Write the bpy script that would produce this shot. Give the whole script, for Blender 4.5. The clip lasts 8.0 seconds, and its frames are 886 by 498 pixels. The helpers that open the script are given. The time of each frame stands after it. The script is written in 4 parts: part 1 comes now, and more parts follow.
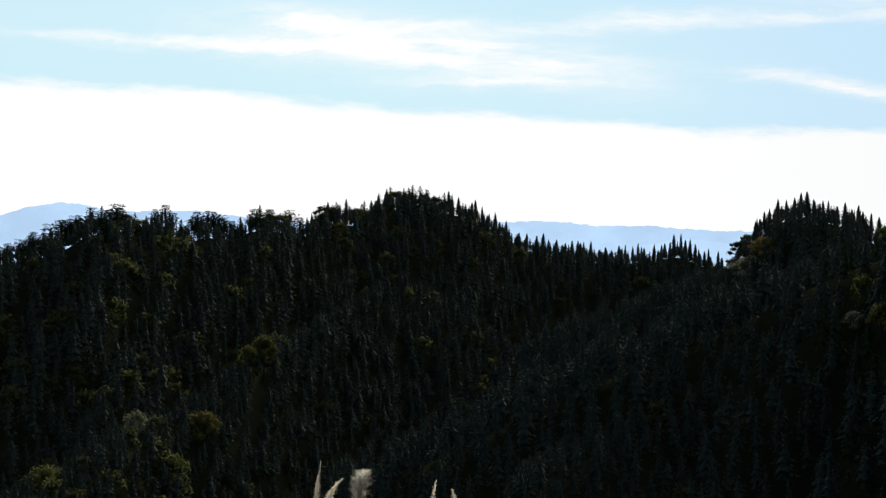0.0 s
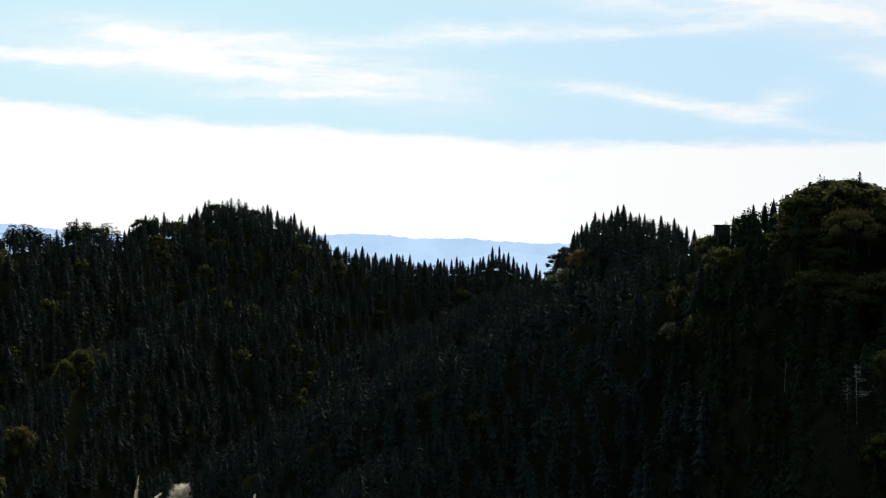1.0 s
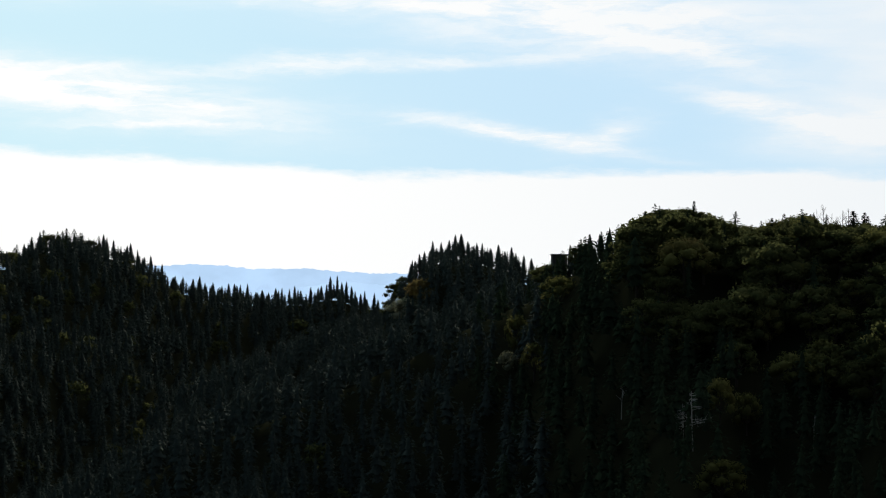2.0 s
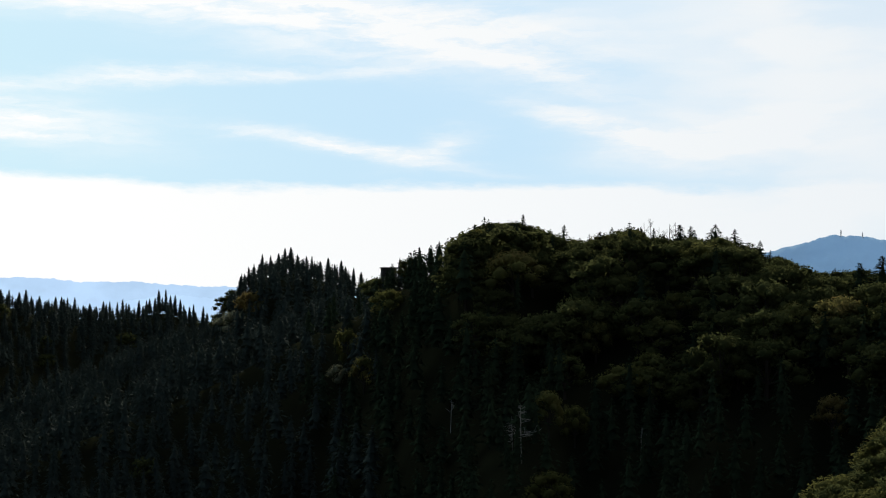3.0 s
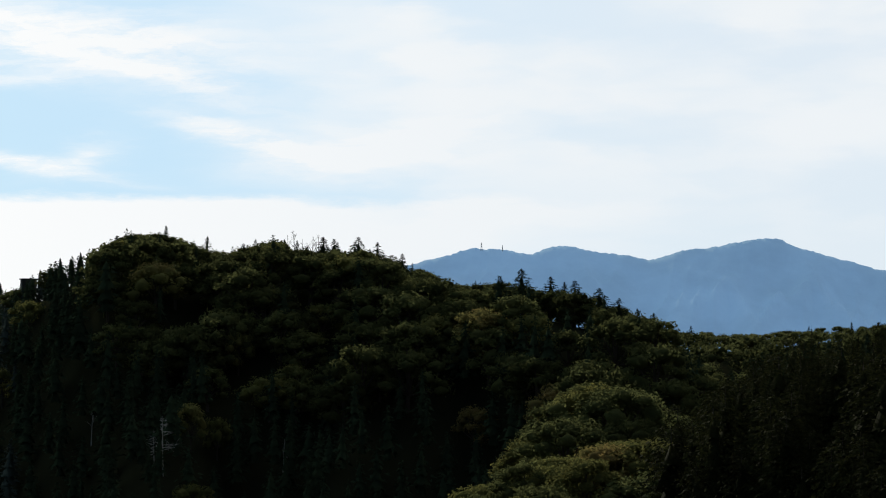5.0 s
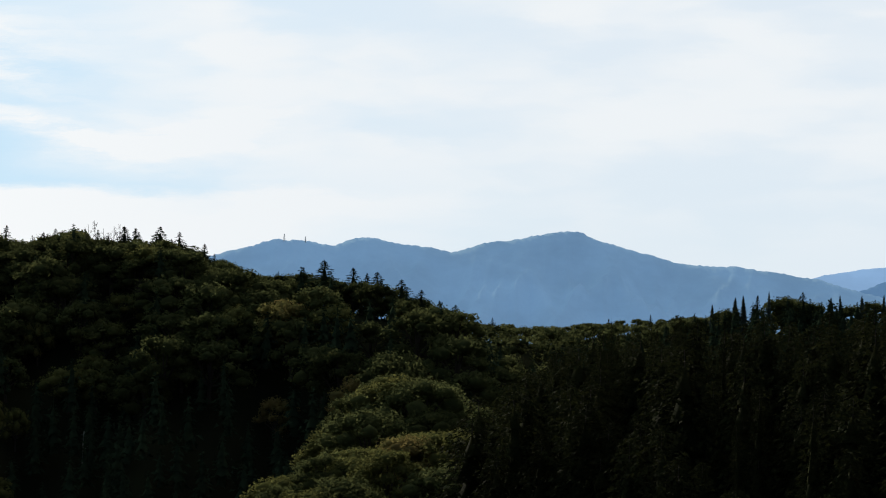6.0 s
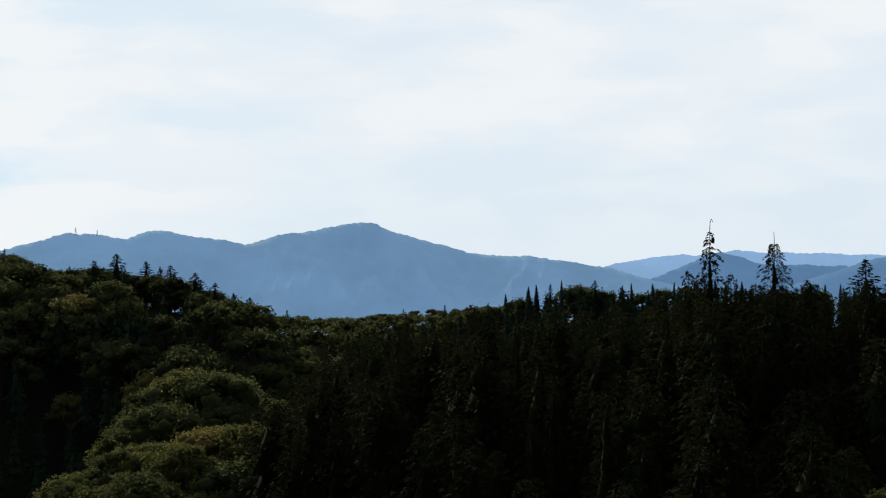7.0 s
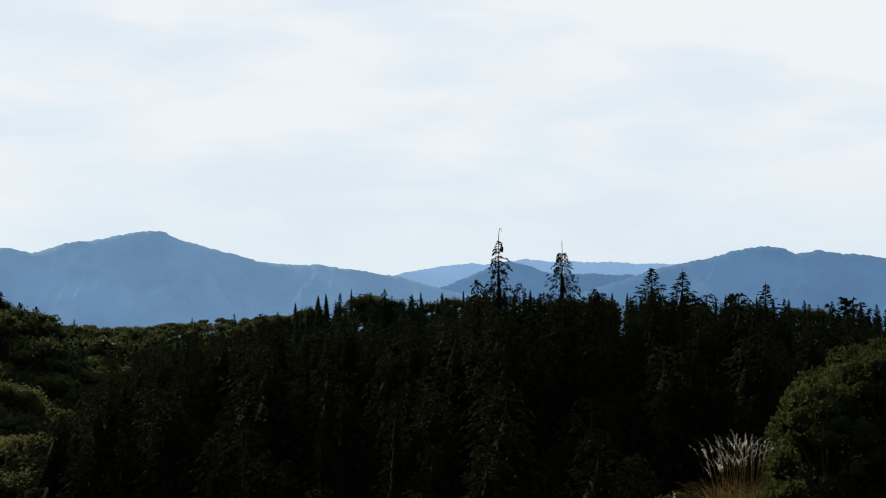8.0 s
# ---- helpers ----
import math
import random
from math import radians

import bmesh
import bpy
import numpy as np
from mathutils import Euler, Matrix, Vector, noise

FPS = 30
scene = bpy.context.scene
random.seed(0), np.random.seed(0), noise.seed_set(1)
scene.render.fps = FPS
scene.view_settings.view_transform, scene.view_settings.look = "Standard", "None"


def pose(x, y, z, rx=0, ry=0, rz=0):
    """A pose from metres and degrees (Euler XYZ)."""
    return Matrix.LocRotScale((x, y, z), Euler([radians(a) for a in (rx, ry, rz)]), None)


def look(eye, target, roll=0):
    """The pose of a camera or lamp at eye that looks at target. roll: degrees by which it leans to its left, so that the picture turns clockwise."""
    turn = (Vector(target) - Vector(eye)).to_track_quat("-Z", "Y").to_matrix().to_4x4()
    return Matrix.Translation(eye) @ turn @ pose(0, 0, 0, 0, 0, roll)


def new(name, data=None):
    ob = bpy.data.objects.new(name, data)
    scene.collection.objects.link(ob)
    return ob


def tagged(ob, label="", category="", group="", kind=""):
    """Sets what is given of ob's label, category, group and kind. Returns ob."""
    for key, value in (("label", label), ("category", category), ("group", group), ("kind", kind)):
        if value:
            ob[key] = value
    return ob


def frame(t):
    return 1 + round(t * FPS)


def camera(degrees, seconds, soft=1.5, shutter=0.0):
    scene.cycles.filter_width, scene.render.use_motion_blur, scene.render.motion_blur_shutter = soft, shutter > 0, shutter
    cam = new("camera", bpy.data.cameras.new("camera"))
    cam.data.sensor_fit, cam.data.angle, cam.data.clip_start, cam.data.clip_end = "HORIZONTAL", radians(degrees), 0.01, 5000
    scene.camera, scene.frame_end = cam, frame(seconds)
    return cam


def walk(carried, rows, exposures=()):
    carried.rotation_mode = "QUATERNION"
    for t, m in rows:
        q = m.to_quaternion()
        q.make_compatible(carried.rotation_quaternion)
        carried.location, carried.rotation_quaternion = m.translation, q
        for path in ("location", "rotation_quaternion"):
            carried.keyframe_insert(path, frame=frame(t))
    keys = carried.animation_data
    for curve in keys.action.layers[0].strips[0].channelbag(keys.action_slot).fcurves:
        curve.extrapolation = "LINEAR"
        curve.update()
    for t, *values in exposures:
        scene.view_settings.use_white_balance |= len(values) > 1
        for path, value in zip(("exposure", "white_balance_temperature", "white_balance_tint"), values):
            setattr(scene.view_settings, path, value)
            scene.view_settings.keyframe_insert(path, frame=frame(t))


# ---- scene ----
cam = camera(21.2, 8.0, soft=1.1)
EYE = 0.0  # heights are counted from the eye, which turns on one spot of the lookout
# seconds, turn to the right, tilt up, roll, in degrees
TURNS = [
    (0.0, 0.0, 0.0, -0.414),
    (0.5, 2.147, 0.219, -0.174),
    (1.0, 4.376, 0.336, -0.301),
    (1.5, 6.327, 0.809, -0.139),
    (3.0, 12.414, 1.395, -0.055),
    (3.5, 14.515, 1.501, 0.151),
    (4.0, 16.665, 1.601, 0.18),
    (4.5, 18.771, 1.684, -0.142),
    (4.7, 19.661, 1.702, -0.1),
    (6.0, 25.809, 1.51, -0.39),
    (6.5, 28.285, 1.355, -0.079),
    (7.0, 30.777, 1.301, 0.343),
    (7.5, 33.339, 1.404, 0.477),
    (8.0, 35.861, 1.481, 0.4),
]
walk(cam, [(t, pose(0, 0, EYE, 90 + up, roll, -turn)) for t, turn, up, roll in TURNS])

# ---- light ----
SUN_AZ, SUN_EL, SKY = 9.0, 22.0, 0.05
sun = new("sun", bpy.data.lights.new("sun", "SUN"))
sun.data.energy, sun.data.angle, sun.data.color = 4.3, radians(0.6), (1.0, 0.93, 0.8)
sun.matrix_world = look(
    (900 * math.sin(radians(SUN_AZ)), 900 * math.cos(radians(SUN_AZ)), 900 * math.tan(radians(SUN_EL))), (0, 0, 0))


class Nodes:
    """Short hand for building a node tree."""

    def __init__(self, tree):
        self.tree = tree
        tree.nodes.clear()

    def add(self, kind, settings=(), **sockets):
        node = self.tree.nodes.new(kind)
        for key, value in dict(settings).items():
            setattr(node, key, value)
        for key, value in sockets.items():
            self.put(node, key.replace("_", " "), value)
        return node

    def put(self, node, key, value):
        socket = node.inputs[int(key[1:])] if key[0] == "i" and key[1:].isdigit() else node.inputs[key]
        if isinstance(value, bpy.types.NodeSocket):
            self.tree.links.new(value, socket)
        else:
            socket.default_value = value

    def math(self, op, a, b=0.0, c=0.0):
        return self.add("ShaderNodeMath", {"operation": op}, i0=a, i1=b, i2=c).outputs[0]

    def smooth(self, value, low, high):
        return self.add("ShaderNodeMapRange", {"interpolation_type": "SMOOTHSTEP"}, Value=value, From_Min=low, From_Max=high).outputs[0]

    def mix(self, factor, a, b):
        node = self.add("ShaderNodeMix", {"data_type": "RGBA"})
        for index, value in ((0, factor), (6, a), (7, b)):
            self.put(node, "i%d" % index, value)
        return node.outputs[2]

    def noise(self, vector, scale, detail=3.0, rough=0.55):
        return self.add("ShaderNodeTexNoise", Vector=vector, Scale=scale, Detail=detail, Roughness=rough).outputs[0]


world = bpy.data.worlds.new("sky")
scene.world = world
world.use_nodes = True
w = Nodes(world.node_tree)
sky = w.add("ShaderNodeTexSky", {"sky_type": "NISHITA", "sun_disc": False, "sun_elevation": radians(SUN_EL), "sun_rotation": radians(SUN_AZ),
                                 "altitude": 700.0, "air_density": 1.0, "dust_density": 0.6, "ozone_density": 2.0}).outputs[0]
way = w.add("ShaderNodeTexCoord").outputs["Generated"]
sep = w.add("ShaderNodeSeparateXYZ", Vector=way)
az = w.math("MULTIPLY", w.math("ARCTAN2", sep.outputs[0], sep.outputs[1]), 57.2958)
el = w.math("MULTIPLY", w.math("ARCSINE", sep.outputs[2]), 57.2958)
# wind-drawn cirrus: the two angles are bent by a long, flat noise
flat = w.add("ShaderNodeCombineXYZ", X=w.math("MULTIPLY", az, 0.22), Y=w.math("MULTIPLY", el, 0.9), Z=0.0).outputs[0]
bend = w.add("ShaderNodeTexNoise", Vector=flat, Scale=1.0, Detail=6.0, Roughness=0.66).outputs[1]
bends = w.add("ShaderNodeSeparateColor", Color=bend)
az2 = w.math("ADD", az, w.math("MULTIPLY", w.math("SUBTRACT", bends.outputs[0], 0.5), 3.2))
el2 = w.math("ADD", el, w.math("MULTIPLY", w.math("SUBTRACT", bends.outputs[1], 0.5), 1.1))
grain = w.noise(w.add("ShaderNodeCombineXYZ", X=w.math("MULTIPLY", az2, 0.35), Y=w.math("MULTIPLY", el2, 2.0), Z=3.0).outputs[0], 1.0, 6.0, 0.62)
broad = w.noise(w.add("ShaderNodeCombineXYZ", X=w.math("MULTIPLY", az2, 0.16), Y=w.math("MULTIPLY", el2, 0.5), Z=7.0).outputs[0], 1.0, 3.0, 0.5)
# streaks of cirrus: azimuth, elevation, half length, half thickness, slope, strength
STREAKS = [
    (-6.4, 4.95, 3.6, 0.17, -0.02, 0.9), (-0.2, 4.75, 4.4, 0.62, -0.1, 1.1), (-2.6, 5.25, 1.6, 0.3, -0.25, 0.8),
    (6.0, 5.55, 5.5, 0.16, 0.04, 0.7), (10.2, 3.85, 2.6, 0.2, -0.17, 1.0), (12.2, 3.9, 0.9, 0.4, 0.3, 0.6),
    (11.5, 6.7, 4.6, 0.75, -0.08, 1.2), (5.0, 7.3, 5.0, 0.35, 0.0, 0.9), (16.5, 4.3, 1.9, 0.32, -0.3, 1.0),
    (15.0, 5.6, 2.2, 0.28, -0.25, 0.7), (19.5, 4.1, 2.6, 0.5, 0.1, 0.7), (1.5, 4.0, 2.6, 0.08, 0.0, 0.4),
]
cover = 0.0
for a0, e0, long, thick, slope, strength in STREAKS:
    da = w.math("SUBTRACT", az2, a0)
    u = w.math("POWER", w.math("DIVIDE", w.math("ABSOLUTE", da), long), 2.0)
    v = w.math("DIVIDE", w.math("ABSOLUTE", w.math("SUBTRACT", w.math("SUBTRACT", el2, e0), w.math("MULTIPLY", da, slope))), thick)
    bell = w.math("EXPONENT", w.math("MULTIPLY", w.math("ADD", u, w.math("POWER", v, 2.0)), -1.0))
    cover = w.math("ADD", cover, w.math("MULTIPLY", bell, strength))
cover = w.math("MULTIPLY", cover, w.math("ADD", w.math("MULTIPLY", w.smooth(grain, 0.25, 0.75), 1.35), 0.25))
# the low bank of bright haze, and the thin sheet that closes towards the right and above
edge = w.math("ADD", w.math("MULTIPLY", w.smooth(az, -12.0, 12.0), -1.1), 4.0)
bank = w.smooth(w.math("SUBTRACT", edge, el2), -0.12, 0.22)
sheet = w.math("MULTIPLY", w.smooth(az2, 13.5, 21.0), w.math("ADD", w.math("MULTIPLY", w.smooth(broad, 0.36, 0.6), 0.6), 0.38))
sheet = w.math("MULTIPLY", sheet, w.math("ADD", w.math("MULTIPLY", w.smooth(el2, 1.0, 4.5), 0.65), 0.35))
high = w.math("MULTIPLY", w.math("MULTIPLY", w.smooth(el2, 6.5, 12.0), w.smooth(el2, 40.0, 15.0)), w.smooth(broad, 0.3, 0.6))
bank = w.math("MULTIPLY", bank, w.math("SUBTRACT", 1.0, w.math("MULTIPLY", w.smooth(az, 14.0, 30.0), 0.95)))
mask = w.math("MINIMUM", w.math("ADD", w.math("ADD", cover, bank), w.math("ADD", sheet, high)), 1.0)
# cloud scatters light forwards: it is bright towards the sun and dull away from it
to_sun = (math.cos(radians(SUN_EL)) * math.sin(radians(SUN_AZ)), math.cos(radians(SUN_EL)) * math.cos(radians(SUN_AZ)), math.sin(radians(SUN_EL)))
towards = w.add("ShaderNodeVectorMath", {"operation": "DOT_PRODUCT"}, i0=way, i1=to_sun).outputs["Value"]
forward = w.math("ADD", w.math("MULTIPLY", w.smooth(towards, -0.1, 0.72), 0.85), 0.15)
cloud = w.mix(w.smooth(az, 0.0, 26.0), (1.02, 1.02, 1.01, 1), (0.86, 0.90, 0.93, 1))
cloud = w.mix(forward, (0.0, 0.0, 0.0, 1), cloud)
clear = w.mix(1.0, sky, tuple(SKY * c for c in (0.68, 0.93, 1.08)) + (1,))
clear.node.blend_type = "MULTIPLY"
# thin lit veil between the streaks, on the sun's side of the sky
air = w.mix(w.smooth(az, -4.0, 14.0), (0.66, 0.90, 1.0, 1), (0.58, 0.80, 0.99, 1))
air = w.mix(w.smooth(az, 15.0, 30.0), air, (0.72, 0.83, 0.94, 1))
clear = w.mix(w.math("MULTIPLY", w.smooth(towards, 0.3, 0.72), 0.9), clear, air)
back = w.add("ShaderNodeBackground", Color=w.mix(mask, clear, cloud), Strength=1.0)
w.add("ShaderNodeOutputWorld", Surface=back.outputs[0])


# ---- materials ----
def foliage(name, dark, light, through_light, autumn=None, share=0.0, gloss=0.0):
    """Leaves: two greens by noise and by tree, a share of turned ones, and light that passes through."""
    m = bpy.data.materials.new(name)
    m.use_nodes = True
    n = Nodes(m.node_tree)
    geo = n.add("ShaderNodeNewGeometry")
    spot = n.noise(geo.outputs["Position"], 0.06, 3.0)
    fine = n.noise(geo.outputs["Position"], 1.3, 3.0)
    each = n.add("ShaderNodeObjectInfo").outputs["Random"]
    factor = n.math("ADD", n.math("MULTIPLY", geo.outputs["Random Per Island"], 0.35), n.math("MULTIPLY", fine, 0.65))
    colour = n.mix(factor, (*dark, 1), (*light, 1))
    if autumn:
        turned = n.smooth(n.math("ADD", n.math("MULTIPLY", spot, 0.5), n.math("MULTIPLY", each, 0.5)), 0.75 - share, 0.95 - share)
        colour = n.mix(n.math("MULTIPLY", turned, 0.8), colour, (*autumn, 1))
    shade = n.add("ShaderNodeHueSaturation", Hue=0.5, Saturation=1.0, Value=n.math("ADD", n.math("MULTIPLY", each, 0.6), 0.7), Color=colour).outputs[0]
    plain = n.add("ShaderNodeBsdfPrincipled", Base_Color=shade, Roughness=0.75)
    plain.inputs["Specular IOR Level"].default_value = gloss
    clear_part = n.add("ShaderNodeBsdfTranslucent", Color=shade)
    both = n.add("ShaderNodeMixShader", Fac=through_light, i1=plain.outputs[0], i2=clear_part.outputs[0])
    n.add("ShaderNodeOutputMaterial", Surface=both.outputs[0])
    return m


def rough(name, a, b, scale, bump=0.3, roughness=0.9, stretch=(1, 1, 1), gloss=0.05):
    """Bark, soil, wood, concrete: two tones at two scales, with relief."""
    m = bpy.data.materials.new(name)
    m.use_nodes = True
    n = Nodes(m.node_tree)
    place = n.add("ShaderNodeNewGeometry").outputs["Position"]
    at = n.add("ShaderNodeMapping", Vector=place, Scale=stretch).outputs[0]
    big, small = n.noise(at, scale, 3.0), n.noise(at, scale * 9, 5.0)
    colour = n.mix(n.math("ADD", n.math("MULTIPLY", big, 0.6), n.math("MULTIPLY", small, 0.4)), (*a, 1), (*b, 1))
    relief = n.add("ShaderNodeBump", Strength=bump, Distance=0.05, Height=small)
    s = n.add("ShaderNodeBsdfPrincipled", Base_Color=colour, Roughness=roughness, Normal=relief.outputs[0])
    s.inputs["Specular IOR Level"].default_value = gloss
    n.add("ShaderNodeOutputMaterial", Surface=s.outputs[0])
    return m


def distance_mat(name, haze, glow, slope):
    """Far wooded mountains: the lit air in front of them is painted as glow, toned like lit and shaded flanks; the
    relief of their slopes shows through it.
    """
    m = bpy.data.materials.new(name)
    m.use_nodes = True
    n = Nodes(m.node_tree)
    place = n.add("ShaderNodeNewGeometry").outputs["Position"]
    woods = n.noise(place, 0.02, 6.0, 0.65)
    # stretched noise paints lighter and darker flanks into the glow
    painted_spurs = n.noise(n.add("ShaderNodeMapping", Vector=place, Scale=(1.0, 0.35, 1.6), Rotation=(0.0, 0.6, 0.3)).outputs[0], 0.009, 5.0, 0.6)
    tone = n.math("ADD", n.math("MULTIPLY", woods, 0.35), n.math("MULTIPLY", n.smooth(painted_spurs, 0.3, 0.7), 0.65))
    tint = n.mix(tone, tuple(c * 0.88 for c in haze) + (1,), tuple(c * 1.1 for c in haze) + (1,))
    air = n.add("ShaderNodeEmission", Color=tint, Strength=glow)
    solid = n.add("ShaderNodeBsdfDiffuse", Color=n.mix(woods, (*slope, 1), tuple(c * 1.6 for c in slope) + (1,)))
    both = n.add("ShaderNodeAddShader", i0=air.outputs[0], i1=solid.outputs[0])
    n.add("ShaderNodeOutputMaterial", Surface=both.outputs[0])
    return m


# distance haze is put into this needle colour, paler than on nearer trees
CEDAR = foliage("hazed_cedar_needles", (0.033, 0.046, 0.04), (0.061, 0.077, 0.064), 0.05, gloss=0.002)
# real firs and pines; its dark tone also paints shade on low eastern conifers
FIR_AND_SHADE = foliage("fir_and_shade_needles", (0.016, 0.026, 0.016), (0.034, 0.048, 0.024), 0.04)
# shade inside the near crowns is put into the almost black tone
NEAR_CEDAR = foliage("shade_dark_near_needles", (0.004, 0.007, 0.003), (0.034, 0.036, 0.013), 0.22, gloss=0.002)
LEAF = foliage("broad_leaves", (0.036, 0.047, 0.02), (0.11, 0.115, 0.042), 0.5, (0.14, 0.12, 0.03), 0.1)
GOLD = foliage("turned_leaves", (0.07, 0.075, 0.024), (0.17, 0.165, 0.055), 0.45, (0.15, 0.105, 0.04), 0.15)
SHRUB = foliage("shrub_leaves", (0.018, 0.027, 0.009), (0.085, 0.09, 0.028), 0.42, (0.1, 0.075, 0.025), 0.1)
BARK = rough("bark", (0.03, 0.025, 0.02), (0.075, 0.062, 0.05), 1.5, 0.6, stretch=(1, 1, 0.25))
PALE_WOOD = rough("bleached_wood", (0.3, 0.28, 0.25), (0.5, 0.47, 0.42), 2.0, 0.3)
SOIL = rough("forest_floor", (0.01, 0.012, 0.006), (0.026, 0.026, 0.014), 0.04, 0.5, 1.0, gloss=0.0)
PLUME = foliage("grass_plumes", (0.5, 0.45, 0.36), (0.88, 0.83, 0.72), 0.6)
STALK = foliage("dry_grass", (0.09, 0.062, 0.022), (0.29, 0.2, 0.07), 0.4)
PALE_LEAF = foliage("pale_vine_leaves", (0.14, 0.15, 0.09), (0.28, 0.28, 0.19), 0.35)
DARK_WALL = rough("dark_board", (0.03, 0.03, 0.03), (0.07, 0.065, 0.06), 0.8, 0.2, 0.7)
DARK_ROOF = rough("dark_sheet_roof", (0.03, 0.032, 0.036), (0.06, 0.062, 0.07), 0.8, 0.15, 0.5)
STEEL = rough("painted_steel", (0.25, 0.26, 0.28), (0.4, 0.41, 0.43), 0.5, 0.1, 0.5)

# ---- the lie of the land ----
VALLEY = -85.0


class Ridge:
    """A wooded ridge: the line of its treetops as (azimuth, elevation) in degrees, the distance of its crest, its trees' height and its slopes."""

    def __init__(self, name, tops, far, tall, front, behind, spur=0.0, pitch=3.3):
        self.name, self.tall, self.front, self.behind, self.spur, self.pitch = name, tall, front, behind, spur, pitch
        self.az, self.el = np.array(tops).T
        self.far_az, self.far_d = np.array(far, float).T

    def crest(self, az):
        return np.interp(az, self.far_az, self.far_d)

    def top(self, az):
        return np.interp(az, self.az, self.el)

    def height(self, az, d):
        dc = self.crest(az)
        zc = dc * np.tan(np.radians(self.top(az))) - 0.8 * self.tall
        out = np.maximum(0, np.maximum(self.az[0] - az, az - self.az[-1]))
        gap = d - dc
        run = np.sqrt(gap ** 2 + 15.0 ** 2) - 15.0
        z = zc - np.where(gap < 0, self.front, self.behind) * run - 0.45 * dc * np.radians(out)
        ramp = np.clip((-gap - 10) / 110, 0, 1)
        wave = 0.5 + 0.5 * np.cos(2 * np.pi * (az - 0.045 * gap) / self.pitch) + 0.2 * np.cos(2 * np.pi * (az - 0.02 * gap) / (0.43 * self.pitch))
        return z - self.spur * ramp * wave


